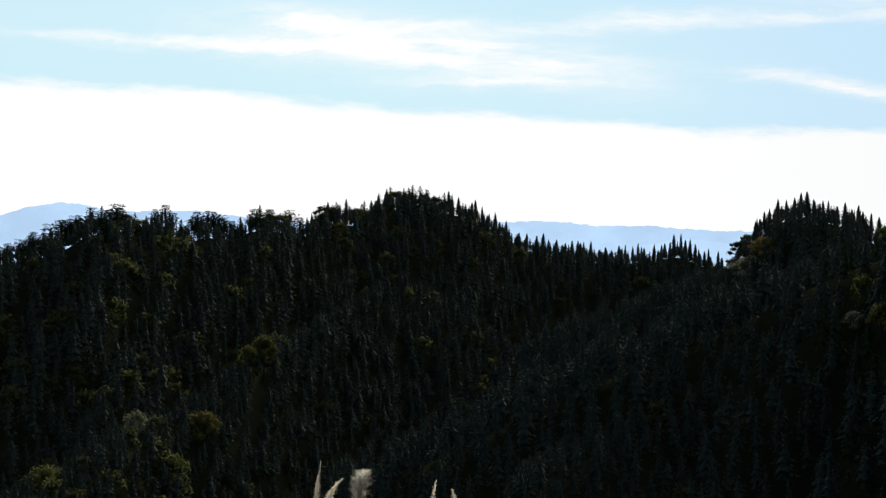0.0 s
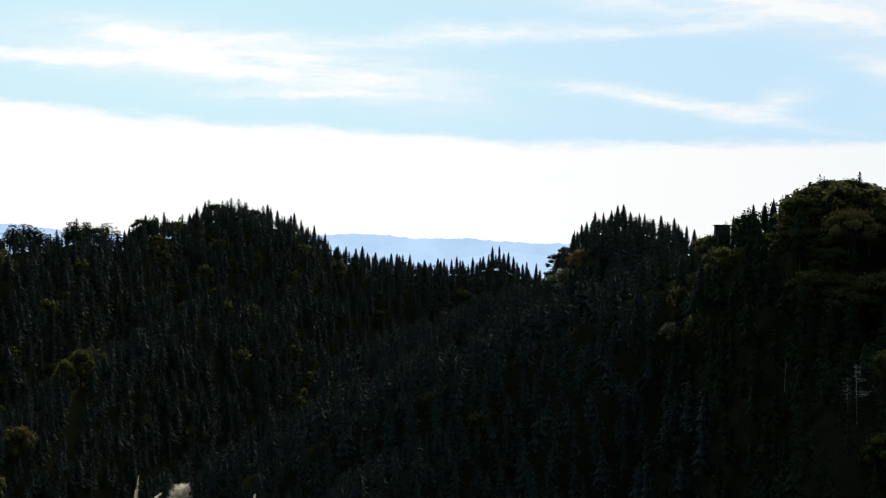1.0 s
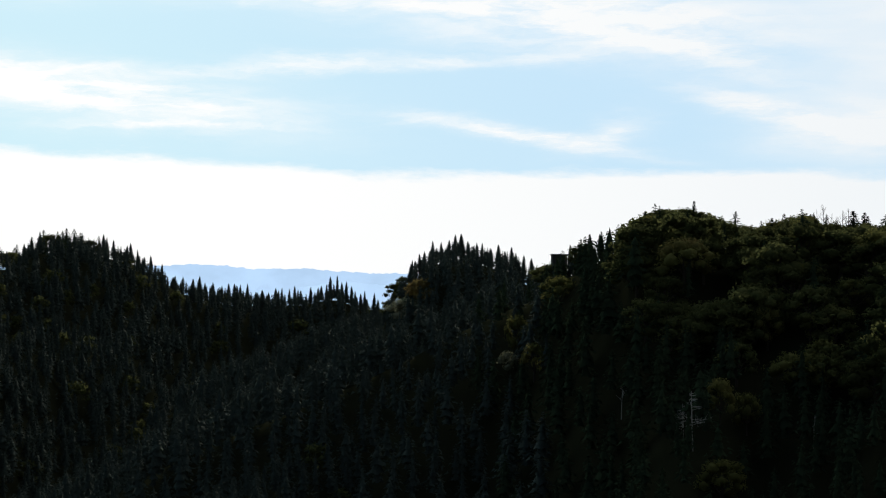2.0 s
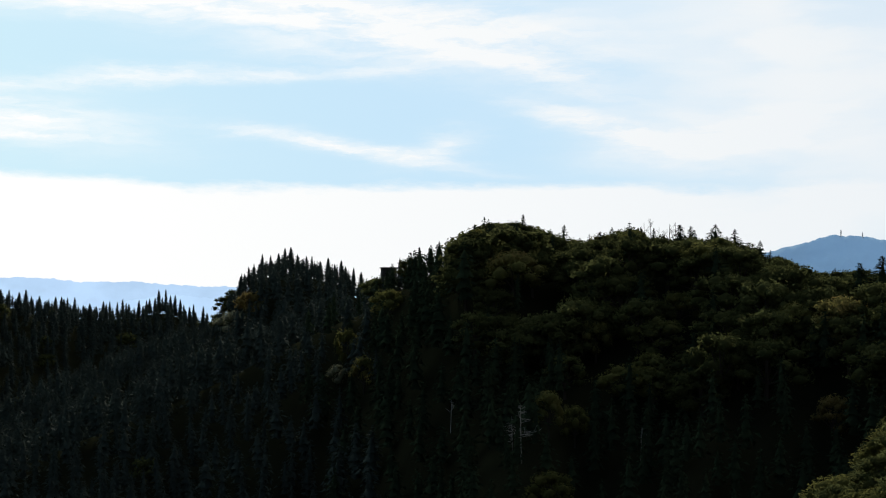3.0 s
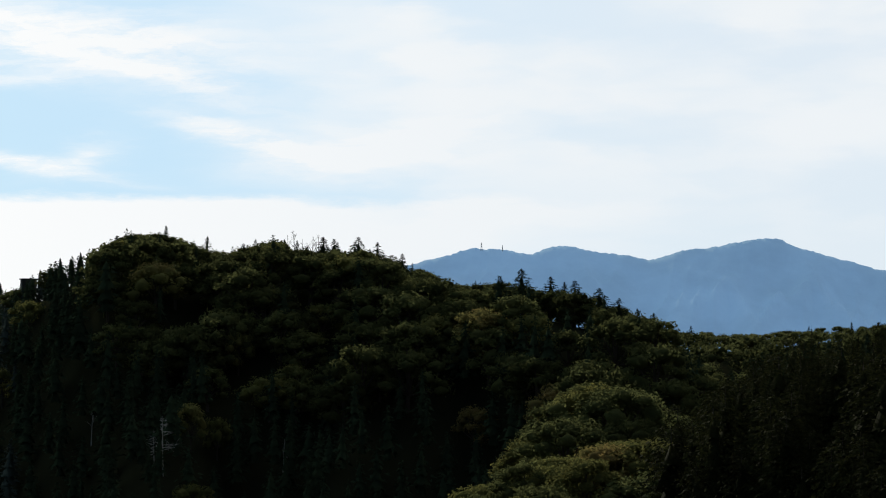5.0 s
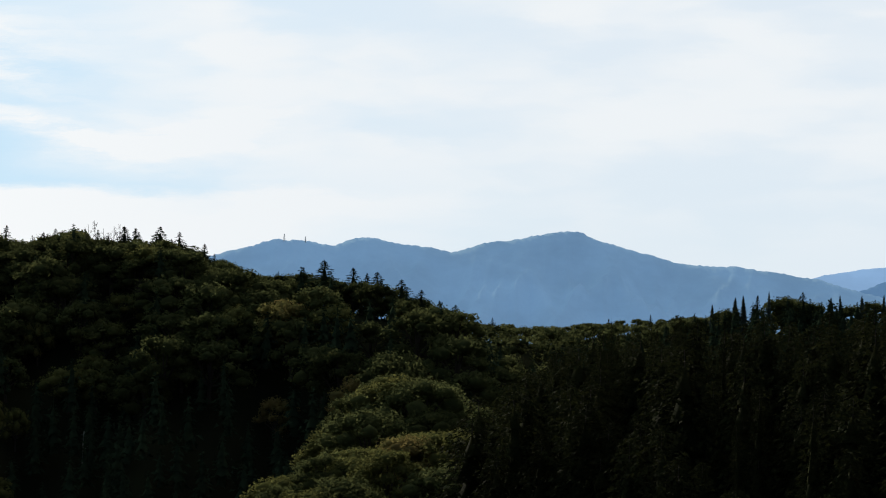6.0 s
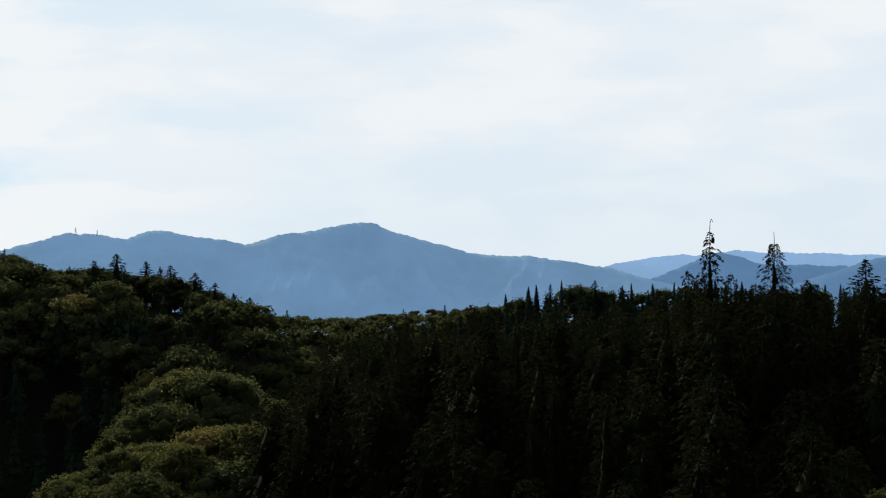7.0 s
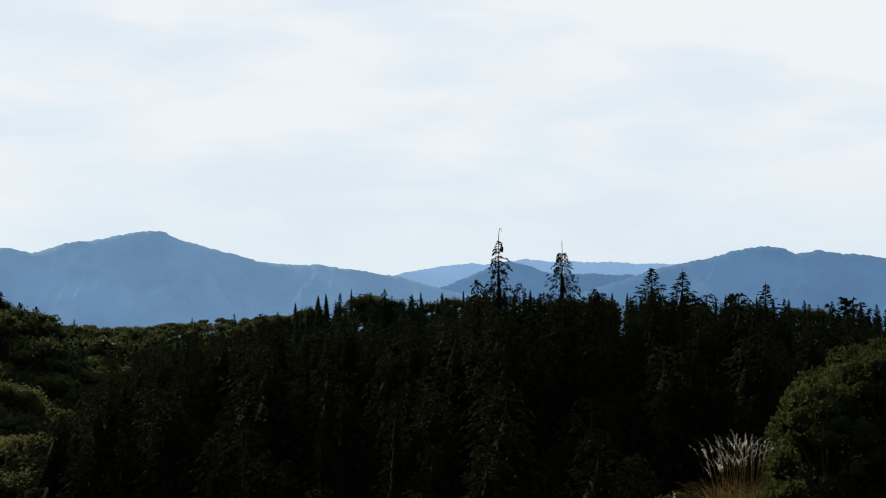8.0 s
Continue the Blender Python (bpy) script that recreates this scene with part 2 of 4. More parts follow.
RIDGES = [
    Ridge("west", [(-14, -0.6), (-10.6, -0.06), (-9.28, 0.42), (-8.48, 0.9), (-7.74, 0.88), (-7.27, 0.7), (-6.73, 0.92), (-6.26, 0.56), (-5.79, 0.79), (-5.2, 0.62), (-4.84, 0.68), (-4.5, 0.92), (-3.68, 0.76), (-3.48, 0.6), (-2.66, 1.13), (-1.98, 1.04),
                   (-1.3, 1.45), (-0.48, 1.45), (0.21, 1.28), (0.9, 1.02), (1.44, 0.68), (1.86, 0.37), (2.95, 0.18), (4.18, 0.02), (5.0, 0.02), (5.67, 0.2),
                   (6.2, 0.0), (6.62, -0.28), (7.4, -0.35), (12, -1.0)],
          [(-14, 640), (-8, 690), (-4, 780), (-1, 880), (5, 950), (12, 950)], 8, 0.42, 0.35, 9.0, 3.6),
    Ridge("west_spur", [(-12.5, -6.6), (-9.9, -5.3), (-8.0, -4.1), (-6.2, -3.5), (-4.64, -2.3), (-3.06, -1.55), (-1.08, -0.35), (0.3, -1.0), (2, -2.3), (4, -4.2)],
          [(-12.5, 470), (-9.9, 500), (-8, 540), (-4.6, 640), (-1, 790), (4, 800)], 11, 0.45, 0.4, 5.0, 2.3),
    Ridge("knoll_spur", [(0.5, -6.6), (1.3, -6.0), (2.0, -4.9), (4.3, -3.75), (6.4, -2.4), (8.15, -1.75), (9.5, -1.35), (11, -1.25), (13, -1.8), (15, -3.0)],
          [(0.5, 505), (1.3, 515), (4.3, 560), (9.5, 640), (15, 600)], 11, 0.45, 0.4, 5.0, 2.3),
    Ridge("knoll", [(6.85, -0.35), (7.1, 0.25), (7.52, 0.7), (7.9, 1.1), (8.65, 1.33), (9.4, 1.15), (10.0, 1.05), (10.36, 0.7), (10.84, 0.75), (12, 0.5)],
          [(6, 760), (12, 700)], 8, 0.5, 0.4, 8.0, 2.1),
    Ridge("east", [(10.3, 0.3), (10.84, 0.72), (11.32, 1.1), (12, 1.4), (12.82, 1.75), (13.5, 2.1), (14.33, 2.12), (14.9, 1.85), (15.7, 1.65), (16.2, 1.78), (16.92, 1.98),
                   (17.9, 1.72), (18.97, 1.8), (19.5, 1.6), (20.3, 1.35), (20.9, 1.03), (21.54, 0.94), (22.5, 1.0), (23.5, 0.9), (24.6, 0.65), (25.4, 0.35),
                   (26.2, 0.02), (26.6, -0.3), (28, -1.6)],
          [(10, 600), (13, 530), (18, 510), (23, 470), (28, 440)], 8.5, 0.52, 0.4, 14.0, 4.1),
    Ridge("saddle", [(20, -0.3), (26, -0.2), (27.14, -0.21), (28.37, -0.3), (29.2, -0.22), (30.5, -0.15), (32, -0.05), (36, -0.1)], [(20, 690), (36, 690)], 6.5, 0.25, 0.3),
    Ridge("north_hill", [(30.5, -0.4), (31.3, -0.1), (32, 0.08), (33.3, 0.45), (33.9, 0.56), (34.7, 0.45), (35.5, 0.36), (36.6, 0.48), (40, 0.35), (44, 0.2), (48, 0.0)],
          [(30, 560), (48, 540)], 12, 0.35, 0.35),
    Ridge("cedar_slope", [(24.6, -5.8), (25.24, -4.7), (25.78, -3.6), (26.46, -2.0), (27.5, -1.3), (28.6, -0.75), (29.6, -0.4), (31, -0.3), (33, -0.25), (35, -0.05), (36.4, 0.2), (37, 0.45), (39.4, 0.45),
                          (40.2, 0.5), (41.6, 0.5), (42.5, 0.2), (43.6, 0.2), (45, -0.1), (48, -0.1)],
          [(24, 300), (28, 285), (33, 260), (38, 240), (48, 250)], 19, 0.5, 0.35, 3.0, 2.7),
    Ridge("near_spur", [(20.8, -6.6), (21.5, -5.0), (21.9, -3.95), (22.6, -3.5), (23.3, -3.3), (24.4, -3.1), (25.4, -2.8), (27.5, -2.7)], [(20, 290), (28, 310)], 9, 0.45, 0.3),
    Ridge("mid_spur", [(22.5, -4.2), (23.0, -3.2), (23.6, -2.1), (24.2, -1.55), (24.9, -1.4), (25.5, -1.5), (26.2, -2.0), (27.5, -2.5)], [(22, 355), (28, 365)], 10, 0.5, 0.45),
    Ridge("lookout_spur", [(40.4, -5.5), (41.4, -3.2), (42, -2.5), (43.4, -2.35), (44.2, -1.85), (45.1, -0.8), (46.5, -0.45), (49, -0.2)], [(40, 54), (49, 60)], 3.2, 0.14, 0.5),
]


def land(x, y):
    """Height of the ground and the number of the ridge that makes it (-1: valley or lookout)."""
    x, y = np.asarray(x, float), np.asarray(y, float)
    d, az = np.hypot(x, y), np.degrees(np.arctan2(x, y))
    base = np.where(d < 1500, VALLEY, VALLEY + (d - 1500) * 0.006) + 3 * np.sin(x / 90) * np.cos(y / 70)
    lookout = -1.62 - 0.10 * np.minimum(d, 9) - 0.42 * np.clip(d - 9, 0, None)
    hs = np.stack([np.maximum(base, lookout)] + [r.height(az, d) for r in RIDGES])
    owner = hs.argmax(0) - 1
    z = hs.max(0)
    return z + np.clip(d / 60 - 0.5, 0, 1) * (0.8 * np.sin(x / 13 + 1.3 * np.sin(y / 21)) + 0.6 * np.cos(y / 9 + x / 31)), owner


def mesh_of(name, verts, faces, mat, smooth=False):
    """A mesh from arrays; faces are triangles or quads in one array."""
    me = bpy.data.meshes.new(name)
    verts, faces = np.asarray(verts, np.float32), np.asarray(faces, np.int32)
    k = faces.shape[1]
    me.vertices.add(len(verts)), me.loops.add(faces.size), me.polygons.add(len(faces))
    me.vertices.foreach_set("co", verts.ravel())
    me.loops.foreach_set("vertex_index", faces.ravel())
    me.polygons.foreach_set("loop_start", np.arange(len(faces), dtype=np.int32) * k)
    me.polygons.foreach_set("use_smooth", np.full(len(faces), smooth))
    me.update(calc_edges=True)
    me.materials.append(mat)
    return me


def part(name, mesh, parent, label=""):
    ob = new(name, mesh)
    ob.parent = parent
    return tagged(ob, label)


def sheet_grid(nr, nc, close=False):
    i, j = np.meshgrid(np.arange(nr - 1), np.arange(nc if close else nc - 1), indexing="ij")
    a, b = i * nc + j, i * nc + (j + 1) % nc
    return np.stack([a, b, b + nc, a + nc], -1).reshape(-1, 4)


ang = np.concatenate([np.arange(-14, 50, 0.3), np.arange(50, 346, 4.0)])
ring = np.concatenate([[0.0005], np.geomspace(2.5, 200, 50), np.arange(206, 1010, 6.5), np.geomspace(1030, 4990, 24)])
R, A = np.meshgrid(ring, np.radians(ang), indexing="ij")
GX, GY = R * np.sin(A) + 0.3, R * np.cos(A) - 0.4
GZ, _ = land(GX, GY)
ground = tagged(new("ground", mesh_of("ground", np.stack([GX, GY, GZ], -1).reshape(-1, 3), sheet_grid(len(ring), len(ang), True)[:, ::-1], SOIL, True)),
                "dark wooded hills and valley floor of leaf litter", "ground", kind="structure")


# ---- far mountains ----
def mountains(name, tops, d, depth, mat, label, seed):
    """A range: a crest line by (azimuth, elevation), gullied slopes to both sides, feet below the plain."""
    az0, el0 = np.array(tops).T
    az = np.arange(az0[0], az0[-1], 0.08)
    crest = d * np.tan(np.radians(np.interp(az, az0, el0)))
    rng = np.random.default_rng(seed)
    for k, amp in ((1.3, 0.8), (3.1, 0.7), (7.7, 0.55), (17.0, 0.5)):
        crest = crest + amp * np.sin(az * k * 2 + rng.uniform(0, 6))
    crest = crest + rng.uniform(-0.7, 0.7, len(az))
    rows = []
    us = np.concatenate([np.linspace(-1, 0, 22), np.linspace(0.12, 1, 6)])
    phase = rng.uniform(0, 6, 4)
    for u in us:
        s = abs(u)
        warp = 0.35 * np.sin(az * 1.3 + 5 * s + phase[0]) + 0.2 * np.sin(az * 2.9 - 7 * s + phase[3])
        one = 1 - np.abs(np.sin((az + warp) * 1.25 + 3.2 * s + phase[1]))
        two = 1 - np.abs(np.sin((az + warp) * 1.1 - 3.6 * s + phase[2]))
        fine = 1 - np.abs(np.sin((az - warp) * 4.3 + 5.5 * s + phase[3]))
        gully = 0.7 * np.maximum(one, two) + 0.25 * fine - 0.5
        z = crest - (crest + 90) * (s ** 0.85) + gully * 60 * np.sin(np.pi * min(1, s * 1.05)) ** 0.8
        dd = d + u * depth
        rows.append(np.stack([dd * np.sin(np.radians(az)), dd * np.cos(np.radians(az)), z], -1))
    return tagged(new(name, mesh_of(name, np.array(rows).reshape(-1, 3), sheet_grid(len(us), len(az))[:, ::-1], mat, True)), label, "mountain range", kind="structure")


# each range's haze is put into the emission colour of its own material
MID_BLUE = distance_mat("middle_haze_glow", (0.24, 0.40, 0.64), 1.0, (0.012, 0.016, 0.014))
MAIN_BLUE = distance_mat("near_haze_glow", (0.118, 0.224, 0.385), 1.0, (0.085, 0.11, 0.10))
EAST_BLUE = distance_mat("east_haze_glow", (0.095, 0.19, 0.345), 1.0, (0.03, 0.045, 0.04))
LEFT_BLUE = distance_mat("left_haze_glow", (0.50, 0.70, 0.96), 1.0, (0.01, 0.012, 0.012))
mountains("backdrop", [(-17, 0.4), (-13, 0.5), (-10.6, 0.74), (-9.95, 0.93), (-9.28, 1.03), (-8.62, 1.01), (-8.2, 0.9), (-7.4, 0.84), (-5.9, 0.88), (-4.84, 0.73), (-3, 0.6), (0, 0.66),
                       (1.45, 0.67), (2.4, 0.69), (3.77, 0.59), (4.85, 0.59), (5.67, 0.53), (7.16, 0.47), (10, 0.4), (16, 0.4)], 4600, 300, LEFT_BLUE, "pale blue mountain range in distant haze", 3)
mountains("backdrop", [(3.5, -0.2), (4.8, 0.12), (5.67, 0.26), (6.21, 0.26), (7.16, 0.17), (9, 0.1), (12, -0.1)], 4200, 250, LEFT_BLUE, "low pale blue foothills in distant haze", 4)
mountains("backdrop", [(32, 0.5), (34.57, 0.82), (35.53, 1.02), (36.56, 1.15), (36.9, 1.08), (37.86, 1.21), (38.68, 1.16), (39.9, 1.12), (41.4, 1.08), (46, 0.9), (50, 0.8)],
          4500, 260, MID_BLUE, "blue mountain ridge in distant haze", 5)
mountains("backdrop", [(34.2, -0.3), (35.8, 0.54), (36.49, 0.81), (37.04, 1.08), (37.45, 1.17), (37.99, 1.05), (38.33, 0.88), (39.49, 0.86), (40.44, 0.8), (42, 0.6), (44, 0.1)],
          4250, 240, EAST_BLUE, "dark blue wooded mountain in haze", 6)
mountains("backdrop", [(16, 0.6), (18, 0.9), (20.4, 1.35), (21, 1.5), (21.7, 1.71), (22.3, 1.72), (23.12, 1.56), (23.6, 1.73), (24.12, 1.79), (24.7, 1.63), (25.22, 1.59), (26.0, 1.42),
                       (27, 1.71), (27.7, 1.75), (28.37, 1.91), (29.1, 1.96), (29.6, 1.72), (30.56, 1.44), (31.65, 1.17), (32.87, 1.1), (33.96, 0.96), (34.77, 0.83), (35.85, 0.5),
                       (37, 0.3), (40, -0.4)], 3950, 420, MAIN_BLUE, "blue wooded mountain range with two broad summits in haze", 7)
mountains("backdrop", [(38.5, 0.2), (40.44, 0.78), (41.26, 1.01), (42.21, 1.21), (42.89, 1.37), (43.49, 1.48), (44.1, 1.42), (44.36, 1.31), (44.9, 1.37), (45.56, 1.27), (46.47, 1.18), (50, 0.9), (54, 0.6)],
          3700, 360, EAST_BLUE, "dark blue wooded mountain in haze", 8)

# ---- trees ----
def skirt_crown(seed, ratio, tiers=7, sides=7, sprays=50, size=0.06, taper=0.8, base=0.25):
    """A dense conifer crown, height 1: ragged drooping skirts of boughs one above the other, with loose sprays at their rims. Verts, tris."""
    rng = np.random.default_rng(seed)
    pieces, m = [], 2 * sides
    for t in range(tiers):
        u = (t / tiers) ** 0.92
        r = 0.5 * ratio * (1 - u) ** taper * min(1.0, 0.6 + 2.5 * u)
        long = np.arange(m) % 2 == 0
        rad = r * np.where(long, rng.uniform(0.8, 1.25, m), rng.uniform(0.55, 0.85, m))
        a = 2 * np.pi * np.arange(m) / m + rng.uniform(0, 6.28) + rng.uniform(-0.12, 0.12, m)
        z = base + (1 - base) * u - np.where(long, 0.35, 0.0) * r + rng.uniform(-0.012, 0.012, m)
        tip = (rng.uniform(-0.004, 0.004), rng.uniform(-0.004, 0.004), min(1.0, base + (1 - base) * (u + 1.5 / tiers)))
        rim = np.stack([rad * np.cos(a), rad * np.sin(a), z], 1)
        i = np.arange(m)
        pieces.append((np.concatenate([rim, [tip]]), np.stack([i, (i + 1) % m, np.full(m, m)], 1)))
    u = rng.random(sprays) ** 0.8 * 0.96
    a = rng.uniform(0, 6.283, sprays)
    out = np.stack([np.cos(a), np.sin(a), np.zeros(sprays)], 1)
    r = 0.5 * ratio * (1 - u) ** taper * np.minimum(1.0, 0.6 + 2.5 * u) * rng.uniform(0.75, 1.1, sprays)
    p = out * r[:, None]
    p[:, 2] = base + (1 - base) * u - 0.1 * r
    way_out = out + rng.normal(0, 0.35, (sprays, 3)) + np.array([0, 0, -0.1])
    side = np.cross(way_out, np.array([0, 0, 1.0]) + rng.normal(0, 0.4, (sprays, 3)))
    side /= np.linalg.norm(side, axis=1)[:, None]
    k = size * rng.uniform(0.6, 1.3, (sprays, 1)) * (0.45 + 0.55 * (1 - u[:, None]))
    tris = np.stack([p - way_out * k * 0.4 + side * k * 0.26, p - way_out * k * 0.4 - side * k * 0.26, p + way_out * k * 0.6], 1)
    pieces.append((tris.reshape(-1, 3), np.arange(3 * sprays).reshape(-1, 3)))
    return joined(pieces)


def bough_crown(seed, boughs, per, ratio, size, taper=0.8, base=0.1, rise=0.25, droop=0.35, gaps=0.0, core=0.3, slim=0.24):
    """An open conifer crown, height 1: boughs round the stem, each a flat fan of many thin sprays that droops at its end. Verts, tris."""
    rng = np.random.default_rng(seed)
    k = np.arange(boughs)
    u = ((k + rng.uniform(0.0, 1.0, boughs)) / boughs) ** 0.9 * 0.985
    a = k * 2.4 + rng.normal(0, 0.35, boughs)
    l = 0.5 * ratio * (1 - u) ** taper * np.minimum(1.0, 0.5 + 3.5 * u) * rng.uniform(0.6, 1.18, boughs) + 0.004
    kept = rng.random(boughs) >= gaps
    u, a, l = (np.repeat(q[kept], per) for q in (u, a, l))
    n = len(u)
    s = rng.uniform(0.04, 1.0, n) ** 0.55
    across = rng.normal(0, 0.3, n) * (1.1 - 0.65 * s)
    out = np.stack([np.cos(a), np.sin(a), np.zeros(n)], 1)
    over = np.stack([-np.sin(a), np.cos(a), np.zeros(n)], 1)
    p = out * (l * s)[:, None] + over * (l * across)[:, None]
    p[:, 2] = base + (0.985 - base) * u + (rise + 0.5 * u * u) * l * s - droop * l * s * s - 0.25 * l * np.abs(across) + rng.normal(0, 0.035, n) * l
    way_out = out + over * np.sign(across)[:, None] * 0.6 + rng.normal(0, 0.3, (n, 3))
    way_out[:, 2] += rise - 2 * droop * s
    way_out /= np.linalg.norm(way_out, axis=1)[:, None]
    side = np.cross(way_out, np.array([0, 0, 1.0]) + rng.normal(0, 0.55, (n, 3)))
    side /= np.linalg.norm(side, axis=1)[:, None]
    w0 = size * rng.uniform(0.55, 1.3, (n, 1)) * (0.45 + 0.55 * (1 - u[:, None]))
    tris = np.stack([p - way_out * w0 * 0.5 + side * w0 * slim, p - way_out * w0 * 0.4 - side * w0 * slim, p + way_out * w0 * 0.7], 1)
    inner = skirt_crown(seed + 500, ratio * core, 5, 4, 0, taper=taper, base=base)
    inner[0][:, 2] = base + (inner[0][:, 2] - base) * 0.86
    lead = limb((0, 0, 0.9), (0, 0, 1.0), 0.05 * size + 0.001, 0.0005, 4)
    return joined([(tris.reshape(-1, 3), np.arange(3 * n).reshape(-1, 3)), inner, (lead[0], tri(lead[1]))])


def tri(q):
    q = np.asarray(q)
    return q if q.shape[1] == 3 else np.concatenate([q[:, [0, 1, 2]], q[:, [0, 2, 3]]])


def stem(r0, h, sides=7, bow=0.0):
    """A tapered trunk with a slight bow and a flared foot."""
    vs, levels = [], (0.0, 0.04, 0.3, 0.65, 1.0)
    for s in levels:
        r = r0 * (1.5 if s == 0 else 1.0) * (1 - 0.88 * s)
        for k in range(sides):
            a = 2 * np.pi * k / sides
            vs.append((r * np.cos(a) + bow * s * s, r * np.sin(a), -0.02 * (s == 0) + h * s))
    return np.array(vs), sheet_grid(len(levels), sides, True)


def limb(p, q, r0, r1, sides=5):
    p, q = np.array(p, float), np.array(q, float)
    ax = (q - p) / np.linalg.norm(q - p)
    e1 = np.cross(ax, (0.3, 0.9, 0.2))
    e1 /= np.linalg.norm(e1)
    e2 = np.cross(ax, e1)
    a = 2 * np.pi * np.arange(sides) / sides
    circle = np.cos(a)[:, None] * e1 + np.sin(a)[:, None] * e2
    return np.concatenate([p + r0 * circle, q + r1 * circle]), sheet_grid(2, sides, True)


def joined(pieces):
    vs, fs, n = [], [], 0
    for v, f in pieces:
        vs.append(v)
        fs.append(np.asarray(f) + n)
        n += len(v)
    return np.concatenate(vs), np.concatenate(fs)


def ball(level=1):
    bm = bmesh.new()
    bmesh.ops.create_icosphere(bm, subdivisions=level, radius=1)
    out = np.array([v.co for v in bm.verts]), np.array([[v.index for v in f.verts] for f in bm.faces])
    bm.free()
    return out


def broad_crown(seed, lobes, leaves, size, wide=0.85, low=0.3, core=0.64, mess=0.6, level=1):
    """A broad-leaved crown, height 1: a dome of rounded billows, each an uneven mass clad in many small leaf sprays."""
    rng = np.random.default_rng(seed)
    bv, bf = ball(level)
    pieces, centres, tri_v = [], [], []
    per = leaves // lobes
    for k in range(lobes):
        u = (k + 0.5) / lobes
        a = 2.4 * k + rng.uniform(-0.35, 0.35)
        r = wide * rng.uniform(0.75, 1.3) * 0.52 / lobes ** 0.4
        dome = math.sqrt(max(0.0, 1 - u ** 1.8))
        rad = max(0.0, wide * 0.5 * dome - 0.55 * r) * rng.uniform(0.85, 1.12)
        z = min(low + (0.96 - low) * u ** 0.75 + rng.uniform(-0.05, 0.05), 1.0 - 0.85 * r)
        x, y = rad * math.cos(a), rad * math.sin(a)
        centres.append((x, y, z, r))
        knobs = 1 + 0.14 * np.sin(bv @ rng.normal(0, 3.2, 3) + rng.uniform(0, 6)) + 0.1 * np.sin(bv @ rng.normal(0, 5.5, 3)) + rng.uniform(-0.09, 0.09, len(bv))
        pieces.append((bv * knobs[:, None] * r * core * np.array([1, 1, 0.88]) + (x, y, z), bf))
        d = rng.normal(size=(per, 3))
        d[:, 2] = np.abs(d[:, 2]) * 0.9 - 0.4
        d /= np.linalg.norm(d, axis=1)[:, None]
        p = np.array([x, y, z]) + d * np.array([1, 1, 0.88]) * r * rng.uniform(0.8, 1.1, (per, 1))
        up = d + rng.normal(size=(per, 3)) * mess + np.array([0, 0, 0.25])
        up /= np.linalg.norm(up, axis=1)[:, None]
        t1 = np.cross(up, rng.normal(size=(per, 3)))
        t1 /= np.linalg.norm(t1, axis=1)[:, None]
        t2 = np.cross(up, t1)
        s = size * rng.uniform(0.5, 1.25, (per, 1))
        tri_v.append(np.stack([p - t1 * s + t2 * s * 0.5, p - t1 * s * 0.6 - t2 * s * 0.6, p + t1 * s * 0.9 - up * s * 0.2], 1))
    tri_v = np.concatenate(tri_v).reshape(-1, 3)
    pieces.append((tri_v, np.arange(len(tri_v)).reshape(-1, 3)))
    return joined(pieces), centres


def broad_wood(centres):
    """Trunk and limbs up into the lobes."""
    pieces = [limb((0, 0, -0.02), (0.01, 0.0, 0.34), 0.032, 0.022, 7)]
    for x, y, z, r in centres[::2]:
        pieces.append(limb((0.01, 0, 0.26), (x * 0.55, y * 0.55, 0.3 + (z - 0.3) * 0.6), 0.016, 0.009))
        pieces.append(limb((x * 0.55, y * 0.55, 0.3 + (z - 0.3) * 0.6), (x, y, z), 0.009, 0.004))
    return joined(pieces)


KINDS = {}


def kind_of(key, name, label, category, crowns, woods, mat, bark=None):
    KINDS[key] = (name, label, category, [mesh_of(name + "_crown", v, f, mat, True) for v, f in crowns], [mesh_of(name + "_trunk", v, f, bark or BARK) for v, f in woods])


pole = stem(0.014, 0.96)
kind_of("cedar", "cedar_tree", "dark green cedar with a narrow pointed crown on a ridge", "tree",
        [joined([skirt_crown(s, rt * 0.8, 13, 7, 120, 0.04, 0.85, 0.12), bough_crown(s, 70, 6, rt, 0.04, 0.85, 0.12, 0.2, 0.3, 0.05, 0.3, 0.34)])
         for s, rt in ((1, 0.34), (2, 0.4), (3, 0.3), (4, 0.44))], [pole] * 4, CEDAR)
kind_of("fir", "fir_tree", "dark green fir with layered spreading branches on a ridge", "tree",
        [bough_crown(s, 100, 12, rt, 0.05, 0.95, 0.1, 0.25, 0.3, 0.05, 0.4, 0.32) for s, rt in ((11, 0.52), (12, 0.62), (13, 0.45), (14, 0.57))], [pole] * 4, FIR_AND_SHADE)
kind_of("pine", "pine_tree", "dark pine with a ragged flat-topped crown on a ridge", "tree",
        [bough_crown(s, 56, 20, rt, 0.06, 0.4, 0.4, 0.45, 0.25, 0.12, 0.25, 0.38) for s, rt in ((21, 0.6), (22, 0.75), (23, 0.52))], [pole] * 3, FIR_AND_SHADE)
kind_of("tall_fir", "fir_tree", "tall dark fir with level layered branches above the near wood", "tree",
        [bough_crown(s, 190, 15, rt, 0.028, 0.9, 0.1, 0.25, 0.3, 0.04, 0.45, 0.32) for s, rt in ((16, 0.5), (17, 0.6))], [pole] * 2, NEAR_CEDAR)
